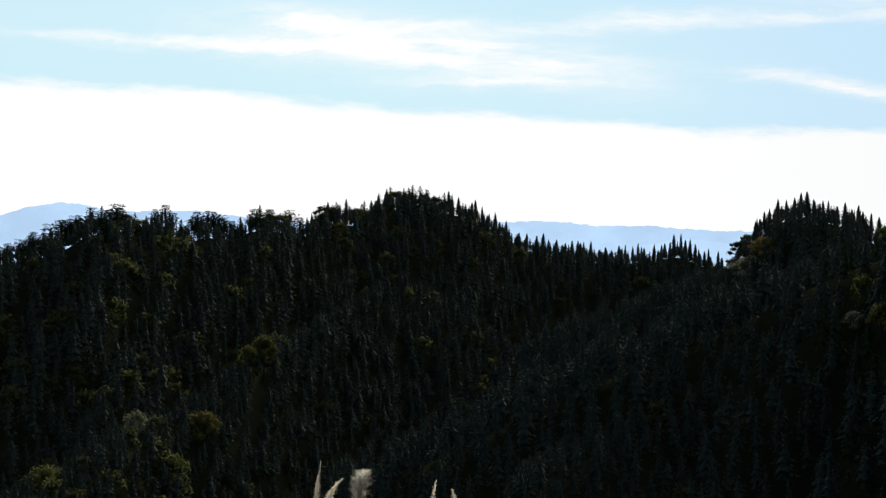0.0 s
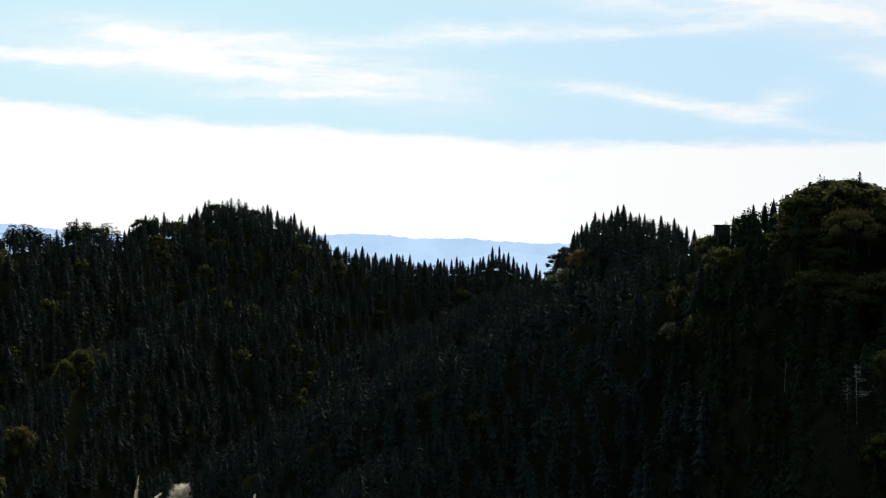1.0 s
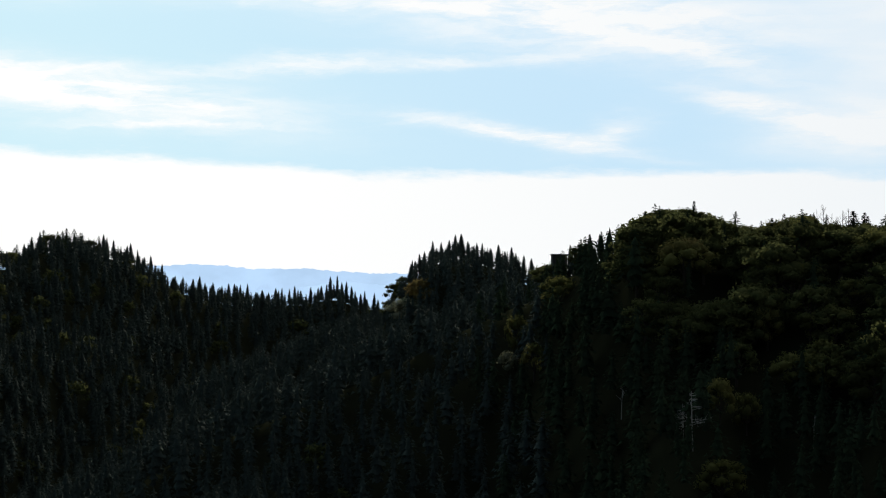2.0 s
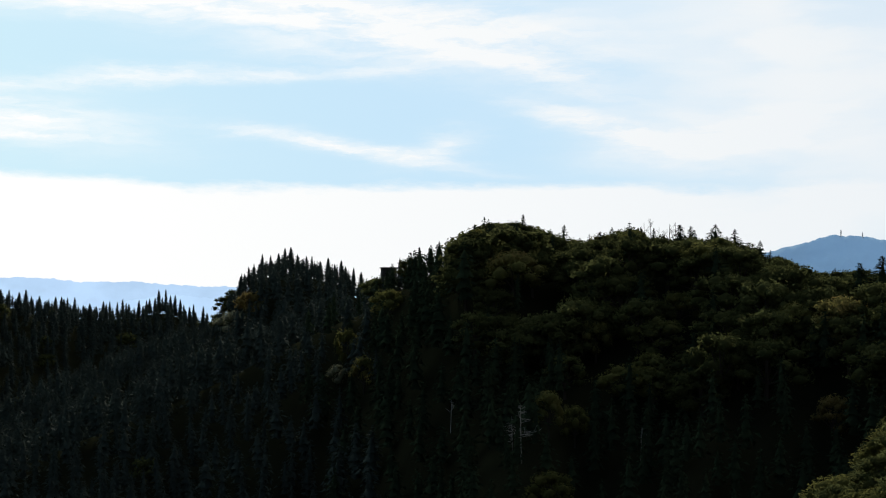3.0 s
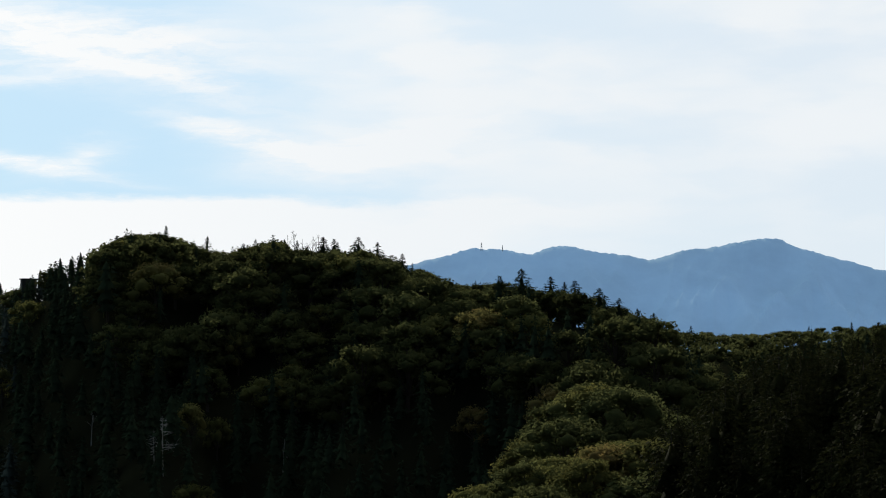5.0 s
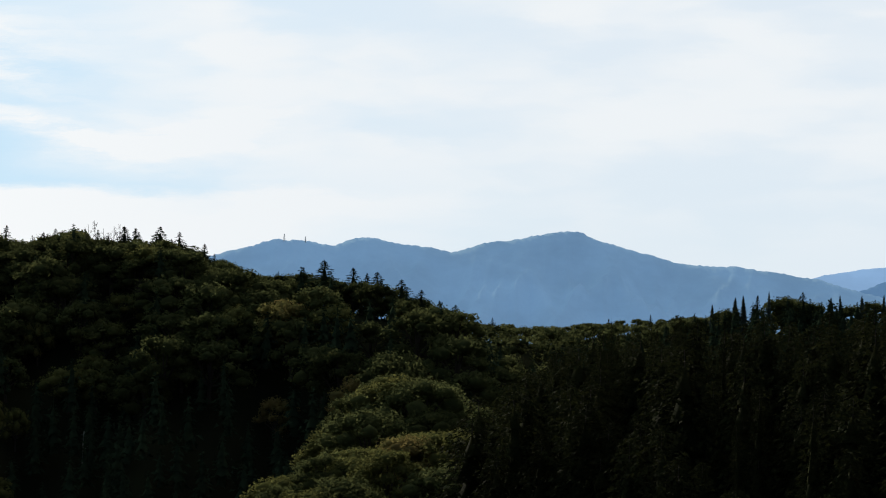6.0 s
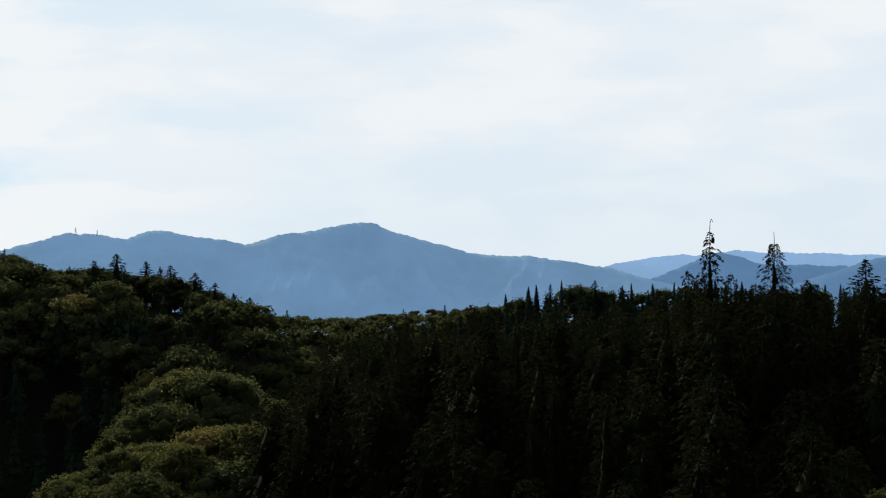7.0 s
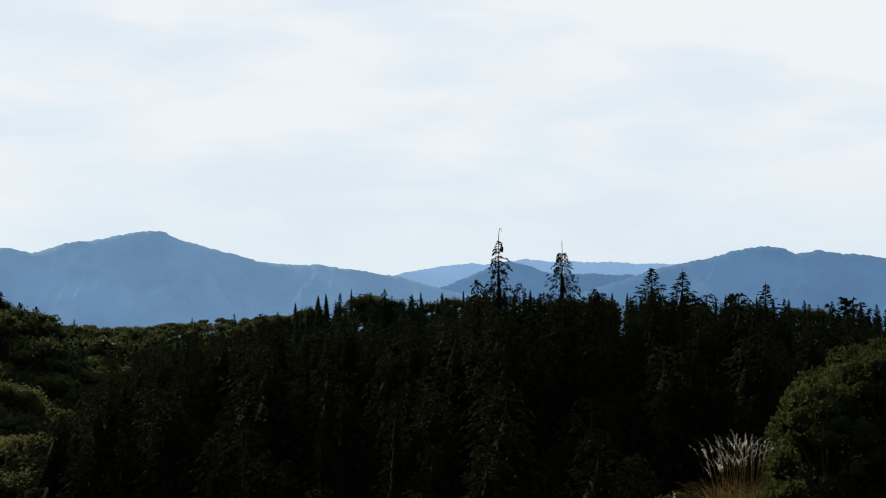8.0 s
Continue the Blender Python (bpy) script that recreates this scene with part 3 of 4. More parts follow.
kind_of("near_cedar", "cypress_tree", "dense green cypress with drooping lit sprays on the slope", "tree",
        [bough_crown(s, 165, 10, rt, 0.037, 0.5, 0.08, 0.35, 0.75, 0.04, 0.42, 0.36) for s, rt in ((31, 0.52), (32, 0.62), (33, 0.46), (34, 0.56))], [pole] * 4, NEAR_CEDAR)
for key, name, label, mat, lobes, leaves, size, count, seed0, mess in (
        ("broad", "broadleaf_tree", "rounded olive-green broadleaf tree with sunlit top", LEAF, 17, 1200, 0.03, 5, 41, 0.6),
        ("gold", "autumn_tree", "rounded broadleaf tree with yellowing autumn leaves", GOLD, 15, 1400, 0.029, 3, 51, 0.6),
        ("pale", "vine_draped_tree", "low tree draped with pale leaves", PALE_LEAF, 8, 900, 0.03, 2, 57, 0.8),
        ("spur_green", "broadleaf_tree", "olive-green broadleaf tree with a full lit crown", LEAF, 24, 2800, 0.022, 3, 71, 0.7),
        ("spur_gold", "autumn_tree", "broadleaf tree with a full lit crown of yellow-green leaves", GOLD, 24, 2800, 0.022, 3, 76, 0.7),
        ("shrub", "bushy_tree", "leafy green tree on the slope below the lookout", SHRUB, 24, 4200, 0.018, 4, 61, 1.0)):
    made = [broad_crown(seed0 + i, lobes, leaves, size, 0.85 + 0.12 * (i % 3), 0.1 if key == "shrub" else 0.3, mess=mess) for i in range(count)]
    kind_of(key, name, label, "tree", [m[0] for m in made], [broad_wood(m[1]) for m in made], mat)

RNG = np.random.default_rng(7)


def plant(key, x, y, h, label="", group="", fat=1.0, variant=None, sink=0.0):
    """One tree with its trunk and crown, standing on the ground."""
    name, text, category, crowns, woods = KINDS[key]
    i = int(RNG.integers(len(crowns))) if variant is None else variant
    z = float(land(x, y)[0])
    ob = tagged(new(name), label or text, category, group)
    ob.matrix_basis = pose(x, y, z - 0.15 - sink, RNG.uniform(-2, 2), RNG.uniform(-2, 2), RNG.uniform(0, 360)) @ Matrix.Diagonal((h * fat * RNG.uniform(0.85, 1.2), h * fat * RNG.uniform(0.85, 1.2), h, 1))
    part("trunk", woods[i], ob)
    part("crown", crowns[i], ob)
    return ob


def polar(az, d):
    return d * math.sin(radians(az)), d * math.cos(radians(az))


def to_height(x, y, el):
    """Height of a tree at x, y whose top shows at the elevation el."""
    return math.hypot(x, y) * math.tan(radians(el)) - float(land(x, y)[0])


BY_NAME = {r.name: r for r in RIDGES}


def crest_row(ridge, az0, az1, step, pick, group, wobble=0.08, depth=6.0, least=6.0):
    """Trees along a crest, each as tall as the treetop line asks there."""
    r, az = BY_NAME[ridge], az0
    while az < az1:
        d = float(r.crest(az)) + RNG.uniform(-depth, depth)
        x, y = polar(az, d)
        h = max(least, to_height(x, y, float(r.top(az)) + 0.05 + RNG.uniform(-0.9, 1.1) * wobble))
        key, fat = pick(az)
        h *= 0.82 if key in ("broad", "gold") else 1.0
        plant(key, x, y, h, group=group, fat=fat)
        az += step * RNG.uniform(0.6, 1.4)


def choose(*options):
    keys, weights = options[::2], np.array(options[1::2], float)
    return keys[int(RNG.choice(len(keys), p=weights / weights.sum()))]


def west_pick(az):
    if az < -3.4:
        return choose("pine", 4, "fir", 2, "broad", 1), 1.35
    if az < 0.1:
        return choose("cedar", 2, "fir", 3, "broad", 1.5), 1.25
    return "cedar", 1.45


crest_row("west", -10.8, 6.8, 0.2, west_pick, "trees on the western ridge", 0.1)
crest_row("west", -10.8, 6.8, 0.45, west_pick, "trees on the western ridge", 0.03, 22.0)
crest_row("knoll", 6.95, 7.6, 0.16, lambda a: (choose("broad", 2, "cedar", 1), 0.9), "trees on the knoll", 0.05)
crest_row("knoll", 7.5, 10.9, 0.17, lambda a: ("cedar", 1.4), "trees on the knoll", 0.1)
crest_row("east", 10.9, 13.3, 0.22, lambda a: (choose("cedar", 5, "broad", 1), 1.35), "trees on the eastern hill", 0.08)
crest_row("east", 13.2, 16.4, 0.3, lambda a: (choose("broad", 5, "gold", 1), 0.95), "trees on the eastern hill", 0.12)
crest_row("east", 16.3, 20.6, 0.24, lambda a: (choose("fir", 5, "broad", 2, "pine", 1), 1.25), "trees on the eastern hill", 0.1)
crest_row("east", 20.5, 26.6, 0.26, lambda a: (choose("broad", 6, "fir", 1), 0.95), "trees on the eastern hill", 0.1)
crest_row("east", 13.6, 21.0, 0.34, lambda a: (choose("broad", 5, "gold", 1), 1.3), "trees on the eastern hill", 0.03, 22.0)
crest_row("saddle", 26.2, 33.0, 0.3, lambda a: (choose("broad", 6, "fir", 1), 1.2), "trees on the saddle", 0.04)
crest_row("north_hill", 30.9, 46.8, 0.27, lambda a: (choose("cedar", 4, "broad", 2, "fir", 1) if a > 32.2 else "broad", 1.0), "trees on the northern hill", 0.05)
crest_row("cedar_slope", 28.5, 46.8, 0.42, lambda a: ("near_cedar", 1.0) if RNG.random() < 0.66 else ("tall_fir", 0.55), "trees above the cedar slope", 0.16)


# ---- single trees that show on the slopes ----
def on_slope(az, el, h):
    """Where, on the way out in this direction, a thing of height h has its top at the elevation el."""
    d = np.arange(260.0, 1300.0, 1.0)
    x, y = d * math.sin(radians(az)), d * math.cos(radians(az))
    over = np.degrees(np.arctan2(land(x, y)[0] + h, d)) - el
    k = int(np.argmax(over >= 0))
    return float(x[k]), float(y[k])


# azimuth, elevation of the top, height, kind, spread
STANDING_OUT = [
    (14.97, -2.02, 9, "gold", 0.75), (15.6, -2.35, 8, "gold", 0.7), (15.0, -3.95, 9, "gold", 0.9), (16.1, -0.3, 9, "gold", 0.8),
    (10.12, -0.55, 11, "gold", 0.6), (10.5, -1.2, 9, "gold", 0.8), (9.85, -1.4, 6, "pale", 0.9), (7.3, -0.1, 9, "pale", 1.0),
    (7.75, 0.35, 9, "gold", 1.0), (11.1, 0.4, 8, "gold", 0.9), (-4.3, -2.1, 12, "gold", 0.7), (-4.7, -2.35, 10, "gold", 0.7),
    (-5.75, -3.9, 10, "gold", 0.7), (-9.5, -5.2, 9, "gold", 0.9), (-7.37, -3.9, 9, "pale", 0.7),
]
CLEARED = [(*on_slope(az, el, h), 0.42 * h * fat) for az, el, h, key, fat in STANDING_OUT]
for (az, el, h, key, fat), (x, y, _) in zip(STANDING_OUT, CLEARED):
    plant(key, x, y, h, fat=fat)


# ---- forests on the slopes ----
def scatter(spacing, az0, az1, d0, d1, seed):
    """A jittered grid of places within a sector."""
    rng = np.random.default_rng(seed)
    xs, ys = np.meshgrid(np.arange(-260, 900, spacing), np.arange(20, 1250, spacing), indexing="ij")
    x, y = (xs + rng.uniform(-0.45, 0.45, xs.shape) * spacing).ravel(), (ys + rng.uniform(-0.45, 0.45, xs.shape) * spacing).ravel()
    d, az = np.hypot(x, y), np.degrees(np.arctan2(x, y))
    ok = (d > d0) & (d < d1) & (az > az0) & (az < az1)
    return x[ok], y[ok]


def slope_trees(ridge, spacing, heights, seed, behind=25.0, az=(-11.3, 47.2), clear=0.06):
    """Places and heights of the trees on a ridge's own slopes, down to where nearer woods take over."""
    k, r = [i for i, q in enumerate(RIDGES) if q.name == ridge][0], BY_NAME[ridge]
    x, y = scatter(spacing, az[0], az[1], 30, 1250, seed)
    z, own = land(x, y)
    d, a = np.hypot(x, y), np.degrees(np.arctan2(x, y))
    rng = np.random.default_rng(seed + 1)
    h = rng.uniform(*heights, len(x)) * (1 + 0.12 * np.sin(x / 23) * np.cos(y / 31))
    h = np.minimum(h, d * np.tan(np.radians(r.top(a) - clear * rng.uniform(0.3, 2.5, len(x)))) - z)
    low = np.degrees(np.arctan2(z + h, d))
    free = np.ones(len(x), bool)
    for cx, cy, wide in CLEARED:  # glades in front of the trees that show
        cd = math.hypot(cx, cy)
        along, across = (x * cx + y * cy) / cd - cd, np.abs(x * cy - y * cx) / cd
        free &= ~((across < 0.75 * wide) & (along < 3) & (along > -6))
    ok = free & (own == k) & (d < r.crest(a) + behind) & (h > 0.45 * heights[0]) & (low > -6.25)
    return x[ok], y[ok], z[ok], h[ok]


def forest(name, label, category, crowns, x, y, z, h, mat, seed, fat=1.0):
    """A whole wood as one mesh, for trees past counting."""
    rng = np.random.default_rng(seed)
    vs, fs, n = [], [], 0
    pick = rng.integers(len(crowns), size=len(x))
    for k, (v, f) in enumerate(crowns):
        on = np.flatnonzero(pick == k)
        if not len(on):
            continue
        a = rng.uniform(0, 6.283, len(on))
        c, s = np.cos(a)[:, None], np.sin(a)[:, None]
        hh = h[on][:, None]
        ww = hh * fat * rng.uniform(0.85, 1.2, (len(on), 1))
        px = x[on][:, None] + ww * (v[:, 0] * c - v[:, 1] * s)
        py = y[on][:, None] + ww * (v[:, 0] * s + v[:, 1] * c)
        pz = z[on][:, None] - 0.2 + hh * v[:, 2]
        vs.append(np.stack([px, py, pz], -1).reshape(-1, 3))
        fs.append((f[None] + n + (np.arange(len(on)) * len(v))[:, None, None]).reshape(-1, 3))
        n += len(on) * len(v)
    return tagged(new(name, mesh_of(name, np.concatenate(vs), np.concatenate(fs), mat, True)), label, category, kind="stuff")


thin = stem(0.014, 0.6, 3)
thin = thin[0], tri(thin[1])
FAR_CONIFERS = [bough_crown(s, 36, 4, rt, 0.085, 0.7, 0.3, 0.3, 0.55, 0.0, 0.6, 0.3) for s, rt in ((75, 0.42), (76, 0.5), (77, 0.38), (78, 0.56))]
FAR_BROAD = [joined([broad_crown(s, 7, 240, 0.06, core=0.5)[0], thin]) for s in (81, 82, 83)]
MID_BROAD = [joined([broad_crown(s, 12, 620, 0.042)[0], thin]) for s in (84, 85, 86)]
MID_CONIFERS = [joined([bough_crown(s, 110, 6, rt, 0.05, 0.6, 0.1, 0.3, 0.7, 0.0, 0.45, 0.36), thin]) for s, rt in ((91, 0.42), (92, 0.48), (93, 0.38))]

x, y, z, h = (np.concatenate(q) for q in zip(slope_trees("west", 4.6, (9, 13.5), 100), slope_trees("west_spur", 4.3, (8.5, 12.5), 102), slope_trees("knoll_spur", 4.4, (8.5, 12.5), 104)))
leafy = np.random.default_rng(5).random(len(x)) < 0.03 + 0.10 * (np.degrees(np.arctan2(x, y)) < -6)
forest("cedar_forest", "dense dark cedar plantation on the shaded western slope", "forest", FAR_CONIFERS, x[~leafy], y[~leafy], z[~leafy], h[~leafy], CEDAR, 1)
forest("broadleaf_wood", "scattered broadleaf trees among dark cedars", "forest", FAR_BROAD, x[leafy], y[leafy], z[leafy], h[leafy] * 0.75, LEAF, 2)
x, y, z, h = slope_trees("knoll", 4.6, (9, 13), 110)
forest("cedar_forest", "dark cedar wood on the shaded knoll", "forest", FAR_CONIFERS, x, y, z, h, CEDAR, 3)
x, y, z, h = slope_trees("east", 5.6, (8.5, 13.5), 120)
az_t, d_t = np.degrees(np.arctan2(x, y)), np.hypot(x, y)
# conifers low on this hill take darker needles that paint in its shade
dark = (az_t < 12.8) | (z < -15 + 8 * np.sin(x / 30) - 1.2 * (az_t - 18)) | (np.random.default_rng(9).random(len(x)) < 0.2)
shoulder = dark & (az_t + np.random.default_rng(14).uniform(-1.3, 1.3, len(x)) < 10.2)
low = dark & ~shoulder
forest("cedar_forest", "dark cedars on the long shoulder of the eastern hill", "forest", FAR_CONIFERS, x[shoulder], y[shoulder], z[shoulder], h[shoulder] * 1.1, CEDAR, 9)
forest("cedar_forest", "conifers low on the eastern hill, shade put into dark needles", "forest", FAR_CONIFERS, x[low], y[low], z[low], h[low] * 1.15, FIR_AND_SHADE, 4)
x, y, z, h = x[~dark], y[~dark], z[~dark], h[~dark]
wide_apart = np.random.default_rng(12).random(len(x)) < 0.62
x, y, z, h = x[wide_apart], y[wide_apart], z[wide_apart], h[wide_apart]
order = np.argsort(np.hypot(x, y))
for i in order[:110]:
    plant(choose("broad", 16, "gold", 1), x[i], y[i], h[i] * RNG.uniform(0.8, 1.05), group="broadleaf trees on the eastern hill", fat=1.2)
rest = order[110:]
forest("broadleaf_wood", "olive-green broadleaf wood on the eastern hill", "forest", MID_BROAD, x[rest], y[rest], z[rest], h[rest], LEAF, 5, 1.2)
x, y, z, h = slope_trees("saddle", 8.8, (7, 11), 130, 22)
forest("broadleaf_wood", "broadleaf wood across the low saddle", "forest", FAR_BROAD, x, y, z, h, LEAF, 6, 1.1)
x, y, z, h = slope_trees("north_hill", 6.5, (10, 14), 140, 10)
forest("cedar_forest", "mixed dark wood on the northern hill", "forest", FAR_CONIFERS, x, y, z, h, FIR_AND_SHADE, 7)
x, y, z, h = slope_trees("cedar_slope", 5.0, (11, 22), 150, 15, clear=0.2)
order = np.argsort(np.hypot(x, y))
for i in order[:240]:
    key = choose("near_cedar", 14, "tall_fir", 3)
    plant(key, x[i], y[i], h[i], group="trees on the near slope", fat=1.15 if key == "near_cedar" else 0.6)
rest = order[240:]
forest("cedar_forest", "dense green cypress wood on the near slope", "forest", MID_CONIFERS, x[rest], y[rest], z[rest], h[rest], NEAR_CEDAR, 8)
x, y, z, h = slope_trees("near_spur", 7.0, (6.5, 11.5), 160, 20)
for i in range(len(x)):
    plant(choose("spur_green", 3, "spur_gold", 3), x[i], y[i], h[i], group="broadleaf trees on the near spur", fat=1.2)
x, y, z, h = slope_trees("mid_spur", 7.5, (7, 11.5), 165, 15)
for i in range(len(x)):
    plant(choose("spur_green", 8, "spur_gold", 1), x[i], y[i], h[i], group="broadleaf trees on the spur behind", fat=1.15)
spur = BY_NAME["lookout_spur"]
for i in range(24):
    az, d = 45.0 + 3.2 * ((i * 0.618) % 1.0), 46 + 12 * ((i * 0.414) % 1.0)
    x, y = polar(az, d)
    plant("shrub", x, y, min(4.0, max(1.3, to_height(x, y, float(spur.top(az)) - RNG.uniform(0.0, 1.0)))), group="bushes below the lookout", fat=RNG.uniform(0.75, 1.0))
for az, d, h in ((41.1, 50, 1.6), (41.5, 51, 1.9), (41.8, 47, 1.5), (42.3, 45, 1.3), (42.9, 45, 1.2), (43.4, 45, 1.2), (44.35, 52, 1.6), (44.5, 48, 1.8), (44.2, 46, 1.3), (44.9, 53, 2.4), (44.0, 55, 1.2)):
    plant("shrub", *polar(az, d), h, group="bushes below the lookout", fat=0.8)


# ---- single trees that stand out ----
def standing(key, az, d, el, label="", fat=1.0, variant=None):
    x, y = polar(az, d)
    return plant(key, x, y, to_height(x, y, el), label, fat=fat, variant=variant)


FIR_TEXT = "tall dark fir with layered branches above the broadleaf canopy"
for az, d, el, fat in ((14.33, 528, 2.27, 0.6), (15.31, 522, 2.02, 0.7), (16.2, 512, 1.85, 0.9), (18.15, 506, 2.02, 1.0), (18.4, 508, 1.98, 0.9), (18.97, 502, 2.02, 1.2), (19.45, 498, 1.9, 0.9),
                       (20.05, 492, 1.62, 0.9), (22.4, 470, 1.08, 0.8), (22.95, 466, 1.26, 1.3), (23.62, 468, 1.08, 1.0), (24.0, 466, 0.95, 1.0), (24.22, 462, 0.98, 1.1),
                       (24.82, 458, 0.8, 1.2), (25.25, 455, 0.55, 0.9), (25.7, 452, 0.3, 0.9), (26.12, 448, 0.2, 0.9)):
    standing("fir", az, d, el, FIR_TEXT, 1.9 * fat)
for az, el in ((4.72, 0.2), (5.58, 0.42), (5.74, 0.44), (5.95, 0.3), (6.17, 0.06), (6.4, 0.07), (6.62, 0.02), (4.25, 0.12), (3.4, 0.22)):
    standing("cedar", az, 940, el, "slender dark cedar standing apart on the col", 1.0)
for az, d, el, key, fat in ((39.55, 238, 0.6, "near_cedar", 0.7), (40.85, 246, 1.1, "tall_fir", 1.5), (41.6, 246, 1.0, "tall_fir", 1.4), (43.62, 250, 0.68, "tall_fir", 1.25), (44.15, 250, 0.34, "tall_fir", 0.7),
                            (36.75, 240, 0.85, "near_cedar", 0.6), (37.7, 240, 0.75, "near_cedar", 0.55), (42.9, 252, 0.38, "pine", 0.6), (45.62, 250, 0.24, "pine", 0.7),
                            (29.9, 285, -0.1, "tall_fir", 0.4), (30.9, 280, 0.06, "tall_fir", 0.4), (31.5, 275, 0.05, "near_cedar", 0.7)):
    standing(key, az, d, el, "tall dark conifer standing above the near cypress wood" if key != "pine" else "open-crowned dark pine above the near wood", fat)


def lone_cypress(az, d, el, ratio, gaps, hook, seed, label):
    """A thin, wind-worn conifer that tops the wood, its leader bent over."""
    x, y = polar(az, d)
    h = to_height(x, y, el)
    ob = tagged(new("cypress_tree"), label, "tree")
    ob.matrix_basis = pose(x, y, float(land(x, y)[0]) - 0.1) @ Matrix.Diagonal((h, h, h, 1))
    v, f = bough_crown(seed, 300, 14, ratio, 0.02, 0.62, 0.25, 0.1, 0.7, gaps, 0.2, 0.34)
    v[:, 2] *= 0.965
    part("crown", mesh_of("cypress_crown", v, f, NEAR_CEDAR), ob)
    lead = [(0, 0, 0.9), (0.0, 0, 0.955), (0.003, 0.001, 0.985), (0.009, 0.002, 1.0), (0.015, 0.003, 0.997), (0.018, 0.003, 0.986)]
    if not hook:
        lead = [(0, 0, 0.9), (0.001, 0, 0.96), (0.0, 0.001, 1.0)]
    pieces = [limb((0, 0, -0.01), (0, 0, 0.9), 0.011, 0.002, 6)] + [limb(p, q, 0.0019 - 0.0002 * i, 0.0016 - 0.0002 * i, 6) for i, (p, q) in enumerate(zip(lead, lead[1:]))]
    part("trunk", mesh_of("cypress_stem", *joined([(v2, tri(f2)) for v2, f2 in pieces]), BARK), ob)
    return ob


lone_cypress(37.22, 236, 2.0, 0.29, 0.3, True, 301, "thin ragged dark cypress with a drooping tip above the wood")
lone_cypress(38.75, 238, 1.68, 0.46, 0.08, False, 302, "ragged dark cypress with a pointed top above the wood")


def bare_tree(name, x, y, h, mat, label, seed, flat=False):
    """A dead tree: stem, boughs and twigs."""
    rng = np.random.default_rng(seed)
    z = float(land(x, y)[0])
    ob = tagged(new(name), label, "dead tree")
    ob.matrix_basis = pose(x, y, z - 0.2, 0, 0, rng.uniform(0, 360))
    lean = rng.uniform(-0.05, 0.05, 2) * h
    part("trunk", mesh_of(name + "_stem", *limb((0, 0, 0), (lean[0], lean[1], h), 0.014 * h, 0.003 * h, 7), mat), ob)
    for k in range(24 if flat else 9):
        s = rng.uniform(0.35, 0.97)
        a = rng.uniform(0, 6.28)
        l = h * (1.05 - s) * rng.uniform(0.35, 0.7)
        p = np.array([lean[0] * s, lean[1] * s, h * s])
        q = p + np.array([np.cos(a), np.sin(a), rng.uniform(-0.15, 0.3) if flat else rng.uniform(0.7, 1.6)]) * l * (0.9 if flat else 0.6)
        pieces = [limb(p, q, 0.005 * h, 0.002 * h, 5)]
        for i in range(4):
            m = p + (q - p) * rng.uniform(0.4, 1.0)
            pieces.append(limb(m, m + rng.normal(size=3) * l * 0.22 + (0, 0, 0.0 if flat else 0.2 * l), 0.0022 * h, 0.001 * h, 4))
        part("bough", mesh_of(name + "_bough", *joined(pieces), mat), ob)
    return ob


for i, (az, el) in enumerate(((17.32, 2.05), (17.47, 2.15), (17.62, 1.95), (17.85, 2.02), (18.0, 2.05))):
    x, y = polar(az, 505)
    bare_tree("dead_tree", x, y, to_height(x, y, el), BARK, "bare dead tree with grey branches on the hilltop", 400 + i)
for az, el, h, flat in ((14.31, -2.35, 11, True), (14.1, -2.6, 8, True), (17.18, -2.9, 7, False), (12.6, -2.3, 7, False)):
    bare_tree("dead_tree", *on_slope(az, el, h), h, PALE_WOOD, "bleached dead tree on the shaded slope", 410 + int(az * 10), flat)


# ---- hut on the hill ----
def box(x0, x1, y0, y1, z0, z1, bevel=0.04):
    bm = bmesh.new()
    bmesh.ops.create_cube(bm, size=1)
    for v in bm.verts:
        v.co = Vector((x0 + (v.co.x + 0.5) * (x1 - x0), y0 + (v.co.y + 0.5) * (y1 - y0), z0 + (v.co.z + 0.5) * (z1 - z0)))
    bmesh.ops.bevel(bm, geom=bm.edges[:], offset=bevel, segments=1, affect="EDGES")
    return bm


def block(name, parent, mat, label="", **size):
    bm = box(**size)
    me = bpy.data.meshes.new(name)
    bm.to_mesh(me)
    bm.free()
    me.materials.append(mat)
    return part(name, me, parent, label)


def hut(az, el, d):
    """A small dark flat-roofed hut on posts, half hidden by trees."""
    x, y = polar(az, d)
    z = float(land(x, y)[0])
    top = d * math.tan(radians(el)) - z
    ob = tagged(new("hut"), "small dark flat-roofed lookout hut among trees", "hut")
    ob.matrix_basis = pose(x, y, z, 0, 0, -az + 8)
    for sx in (-1.7, 1.7):
        for sy in (-1.4, 1.4):
            block("post", ob, DARK_WALL, x0=sx - 0.12, x1=sx + 0.12, y0=sy - 0.12, y1=sy + 0.12, z0=-0.6, z1=top - 2.9)
    block("deck", ob, DARK_WALL, x0=-2.0, x1=2.0, y0=-1.7, y1=1.7, z0=top - 2.9, z1=top - 2.7)
    wall = block("wall", ob, DARK_WALL, x0=-1.8, x1=1.8, y0=-1.5, y1=1.5, z0=top - 2.7, z1=top - 0.25)
    block("window", wall, DARK_ROOF, "dark window shutter", x0=-0.6, x1=0.6, y0=-1.56, y1=-1.48, z0=top - 1.9, z1=top - 1.0)
    block("roof", ob, DARK_ROOF, x0=-2.05, x1=2.05, y0=-1.8, y1=1.8, z0=top - 0.25, z1=top)


hut(11.1, 0.95, 585)


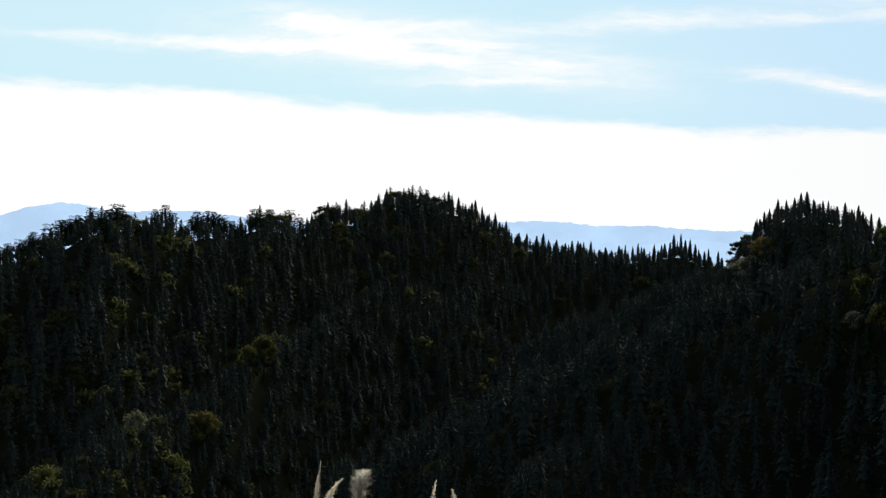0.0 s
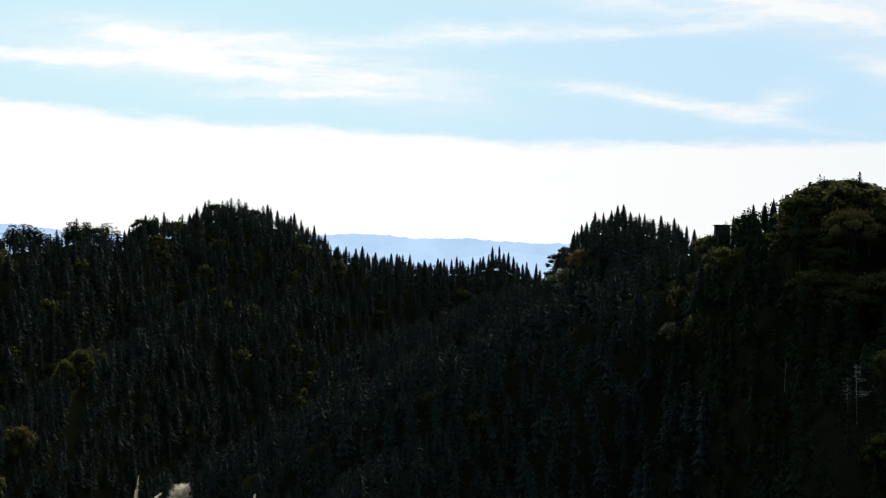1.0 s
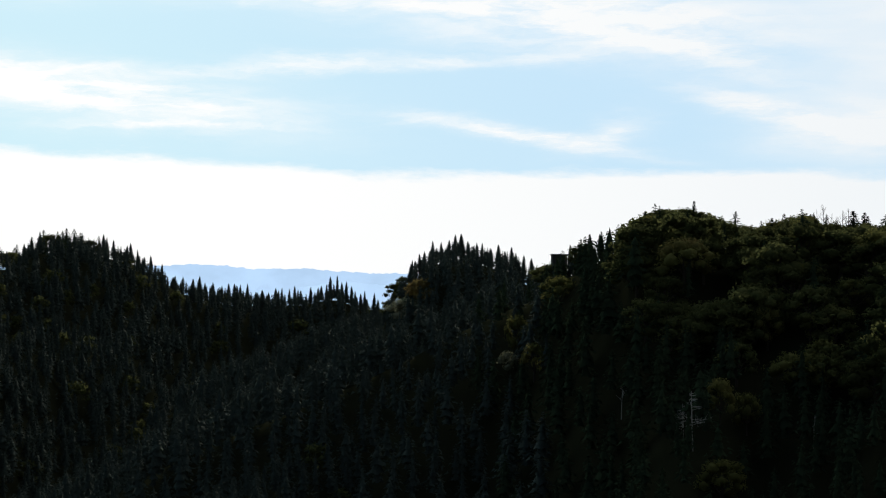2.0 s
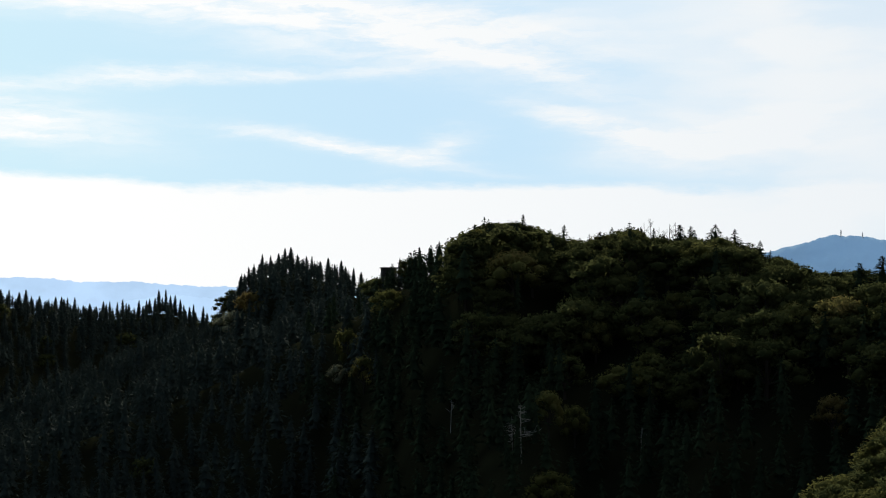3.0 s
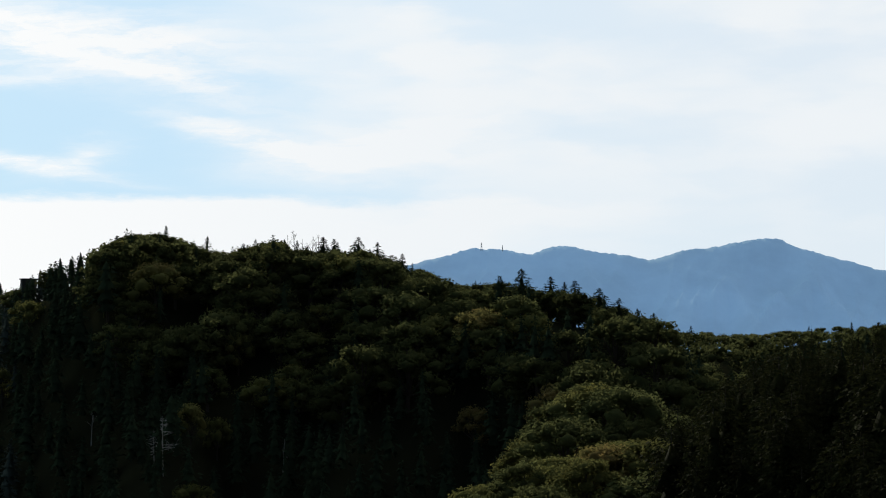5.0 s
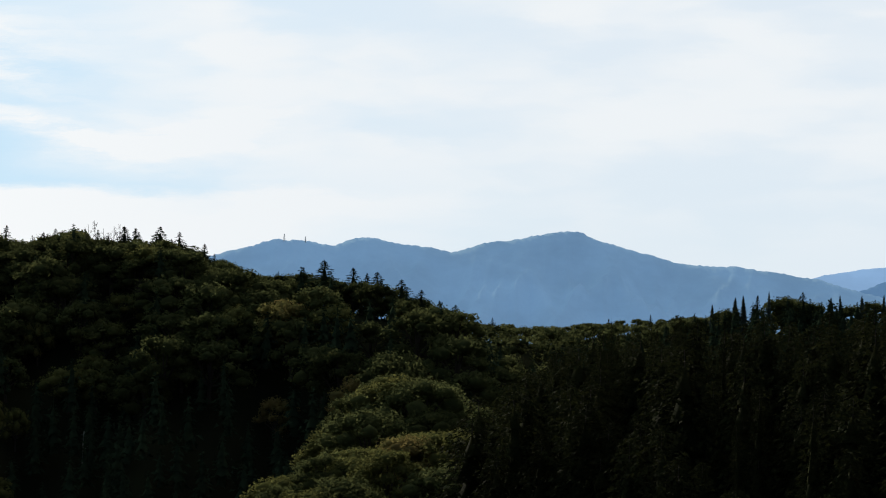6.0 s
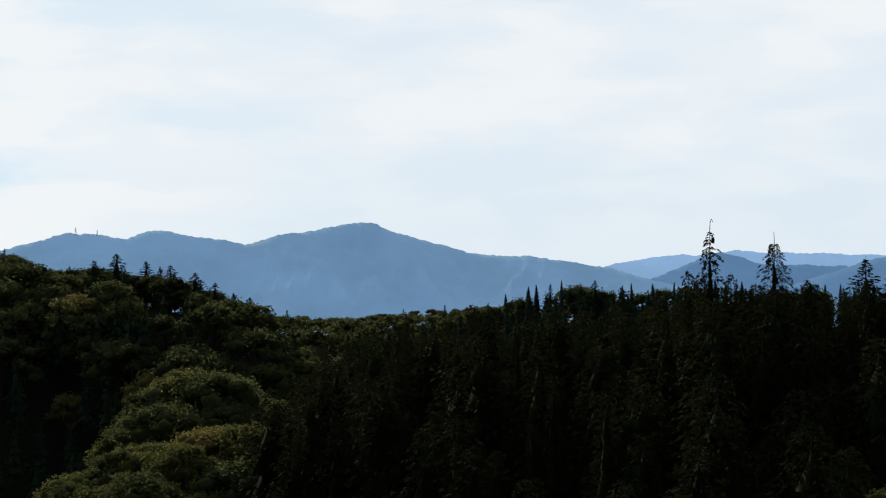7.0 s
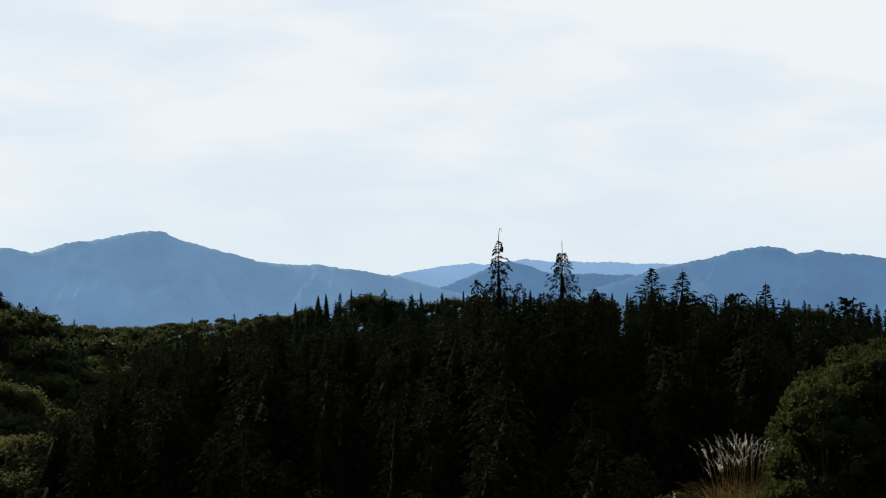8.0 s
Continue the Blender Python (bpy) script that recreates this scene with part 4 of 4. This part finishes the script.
# ---- masts on the far summit ----
def mast(az, el0, el1, d, wide):
    x, y = polar(az, d)
    z0, h = d * math.tan(radians(el0)) - 4, d * math.tan(radians(el1)) - d * math.tan(radians(el0)) + 4
    ob = tagged(new("radio_mast"), "thin steel radio mast on the far summit", "mast")
    ob.matrix_basis = pose(x, y, z0)
    for sx, sy in ((-1, -1), (1, -1), (1, 1), (-1, 1)):
        part("leg", mesh_of("mast_leg", *limb((sx * wide, sy * wide, 0), (sx * wide * 0.3, sy * wide * 0.3, h), 0.25, 0.18), STEEL), ob)
    for k in range(5):
        s = 0.15 + 0.18 * k
        r = wide * (1 - 0.7 * s)
        part("crossbar", mesh_of("mast_bar", *limb((-r, -r, h * s), (r, r, h * s + 0.8), 0.16, 0.16), STEEL), ob)
    part("aerial", mesh_of("mast_aerial", *limb((0, 0, h * 0.8), (0, 0, h * 1.15), 0.3, 0.12), STEEL), ob)


mast(21.96, 1.72, 1.84, 3945, 1.3)
mast(22.47, 1.70, 1.78, 3945, 0.8)


# ---- plume grass ----
def plume(seed, long, wide, curl, hairs=260):
    """The feathery head of plume grass: fine hairs along a nodding axis, base at the origin. Verts, tris."""
    rng = np.random.default_rng(seed)
    vs, fs = [], []
    for k in range(hairs):
        s = rng.uniform(0, 1)
        axis = np.array([curl * s * s * long, 0, long * (s - 0.45 * curl * s ** 3)])
        a = rng.uniform(0, 6.283)
        l = wide * rng.uniform(0.5, 1.1) * (0.35 + np.sin(np.pi * min(1, 0.12 + 0.9 * s)))
        way_out = np.array([np.cos(a), np.sin(a), rng.uniform(-0.1, 1.0)])
        tip = axis + way_out / np.linalg.norm(way_out) * l
        side = np.cross(way_out, (0.2, 0.5, 0.9))
        side = side / np.linalg.norm(side) * wide * 0.05
        n0 = len(vs)
        vs += [tuple(axis - side), tuple(axis + side), tuple(tip)]
        fs.append((n0, n0 + 1, n0 + 2))
    return np.array(vs), np.array(fs)


def blade(seed, long, wide, arch=0.24):
    """A long arching grass leaf."""
    rng = np.random.default_rng(seed)
    a, vs = rng.uniform(0, 6.283), []
    for j in range(6):
        s = j / 5
        out = long * arch * s ** 1.8
        z = long * (s - 0.32 * s ** 2.6)
        c = np.array([np.cos(a) * out, np.sin(a) * out, z])
        side = np.array([-np.sin(a), np.cos(a), 0]) * wide * (1 - s ** 2 * 0.95)
        vs += [tuple(c - side), tuple(c + side + (0, 0, 0.004))]
    return np.array(vs), sheet_grid(6, 2)


def grass_stalk(x, y, top, long, wide, curl, turn, seed, hairs=260, group="", leaves=3, lean=0.0):
    """One stem of plume grass with its head and a few leaves, its head's tip at the height top."""
    z = float(land(x, y)[0])
    h = top - z - long
    ob = tagged(new("plume_grass"), "backlit pale feathery plume grass stem", "grass", group)
    ob.matrix_basis = pose(x, y, z, 0, lean, turn)
    part("stalk", mesh_of("grass_stalk", *limb((0, 0, -0.03), (0, 0, h + 0.02), 0.005, 0.003), STALK), ob)
    v, f = plume(seed, long, wide, curl, hairs)
    part("plume", mesh_of("grass_plume", v + (0, 0, h), f, PLUME), ob)
    for k in range(leaves):
        part("leaf", mesh_of("grass_leaf", *blade(seed * 7 + k, min(h * 0.75, 1.1), 0.009), STALK), ob)


NEAR = 8.0
for i, (az, el, long, wide, curl, turn) in enumerate(((-3.05, -5.08, 0.36, 0.014, 0.05, 0), (-3.1, -5.4, 0.30, 0.015, 0.1, 60), (-2.86, -5.35, 0.2, 0.018, 0.35, 20),
                                                      (-1.98, -5.02, 0.17, 0.036, 0.85, 80), (-0.3, -5.5, 0.25, 0.015, 0.1, 0), (0.4, -5.72, 0.2, 0.02, 0.1, 200))):
    x, y = polar(az, NEAR)
    grass_stalk(x, y, NEAR * math.tan(radians(el)), long, wide, curl, turn, 500 + i, 1100, "plume grass at the lookout")
rng = np.random.default_rng(77)
for i in range(80):
    off = rng.uniform(-1, 1)
    az, d = 43.0 + 0.42 * off, 53 + rng.uniform(-1.2, 1.2)
    lean, top = 10 * off + rng.uniform(-9, 9), -2.9 - 0.25 * off * off - 0.75 * rng.random() ** 1.2
    x, y = polar(az, d)
    grass_stalk(x, y, d * math.tan(radians(top)), rng.uniform(0.16, 0.28), rng.uniform(0.03, 0.05), rng.uniform(0.0, 0.8) * (1 if off > 0 else -1), -az, 600 + i, 60,
                "plume grass on the spur", 2, lean)

x, y = polar(41.34, 11.0)
grass_stalk(x, y, 11 * math.tan(radians(-4.4)), 0.16, 0.02, 0.1, 0, 699, 200, "plume grass at the lookout")

# the leafy tuft under the plumes
vs, fs, n = [], [], 0
for i in range(1300):
    az, d = rng.uniform(42.3, 43.6), 52.5 + rng.uniform(-6.5, 1.5)
    x, y = polar(az, d)
    v, f = blade(900 + i, rng.uniform(0.9, 1.9), 0.016, rng.uniform(0.25, 0.7))
    vs.append(v + (x, y, float(land(x, y)[0])))
    fs.append(f + n)
    n += len(v)
tagged(new("grass_tuft", mesh_of("grass_tuft", np.concatenate(vs), np.concatenate(fs), STALK)), "tawny dry grass leaves under pale plumes", "grass", kind="stuff")
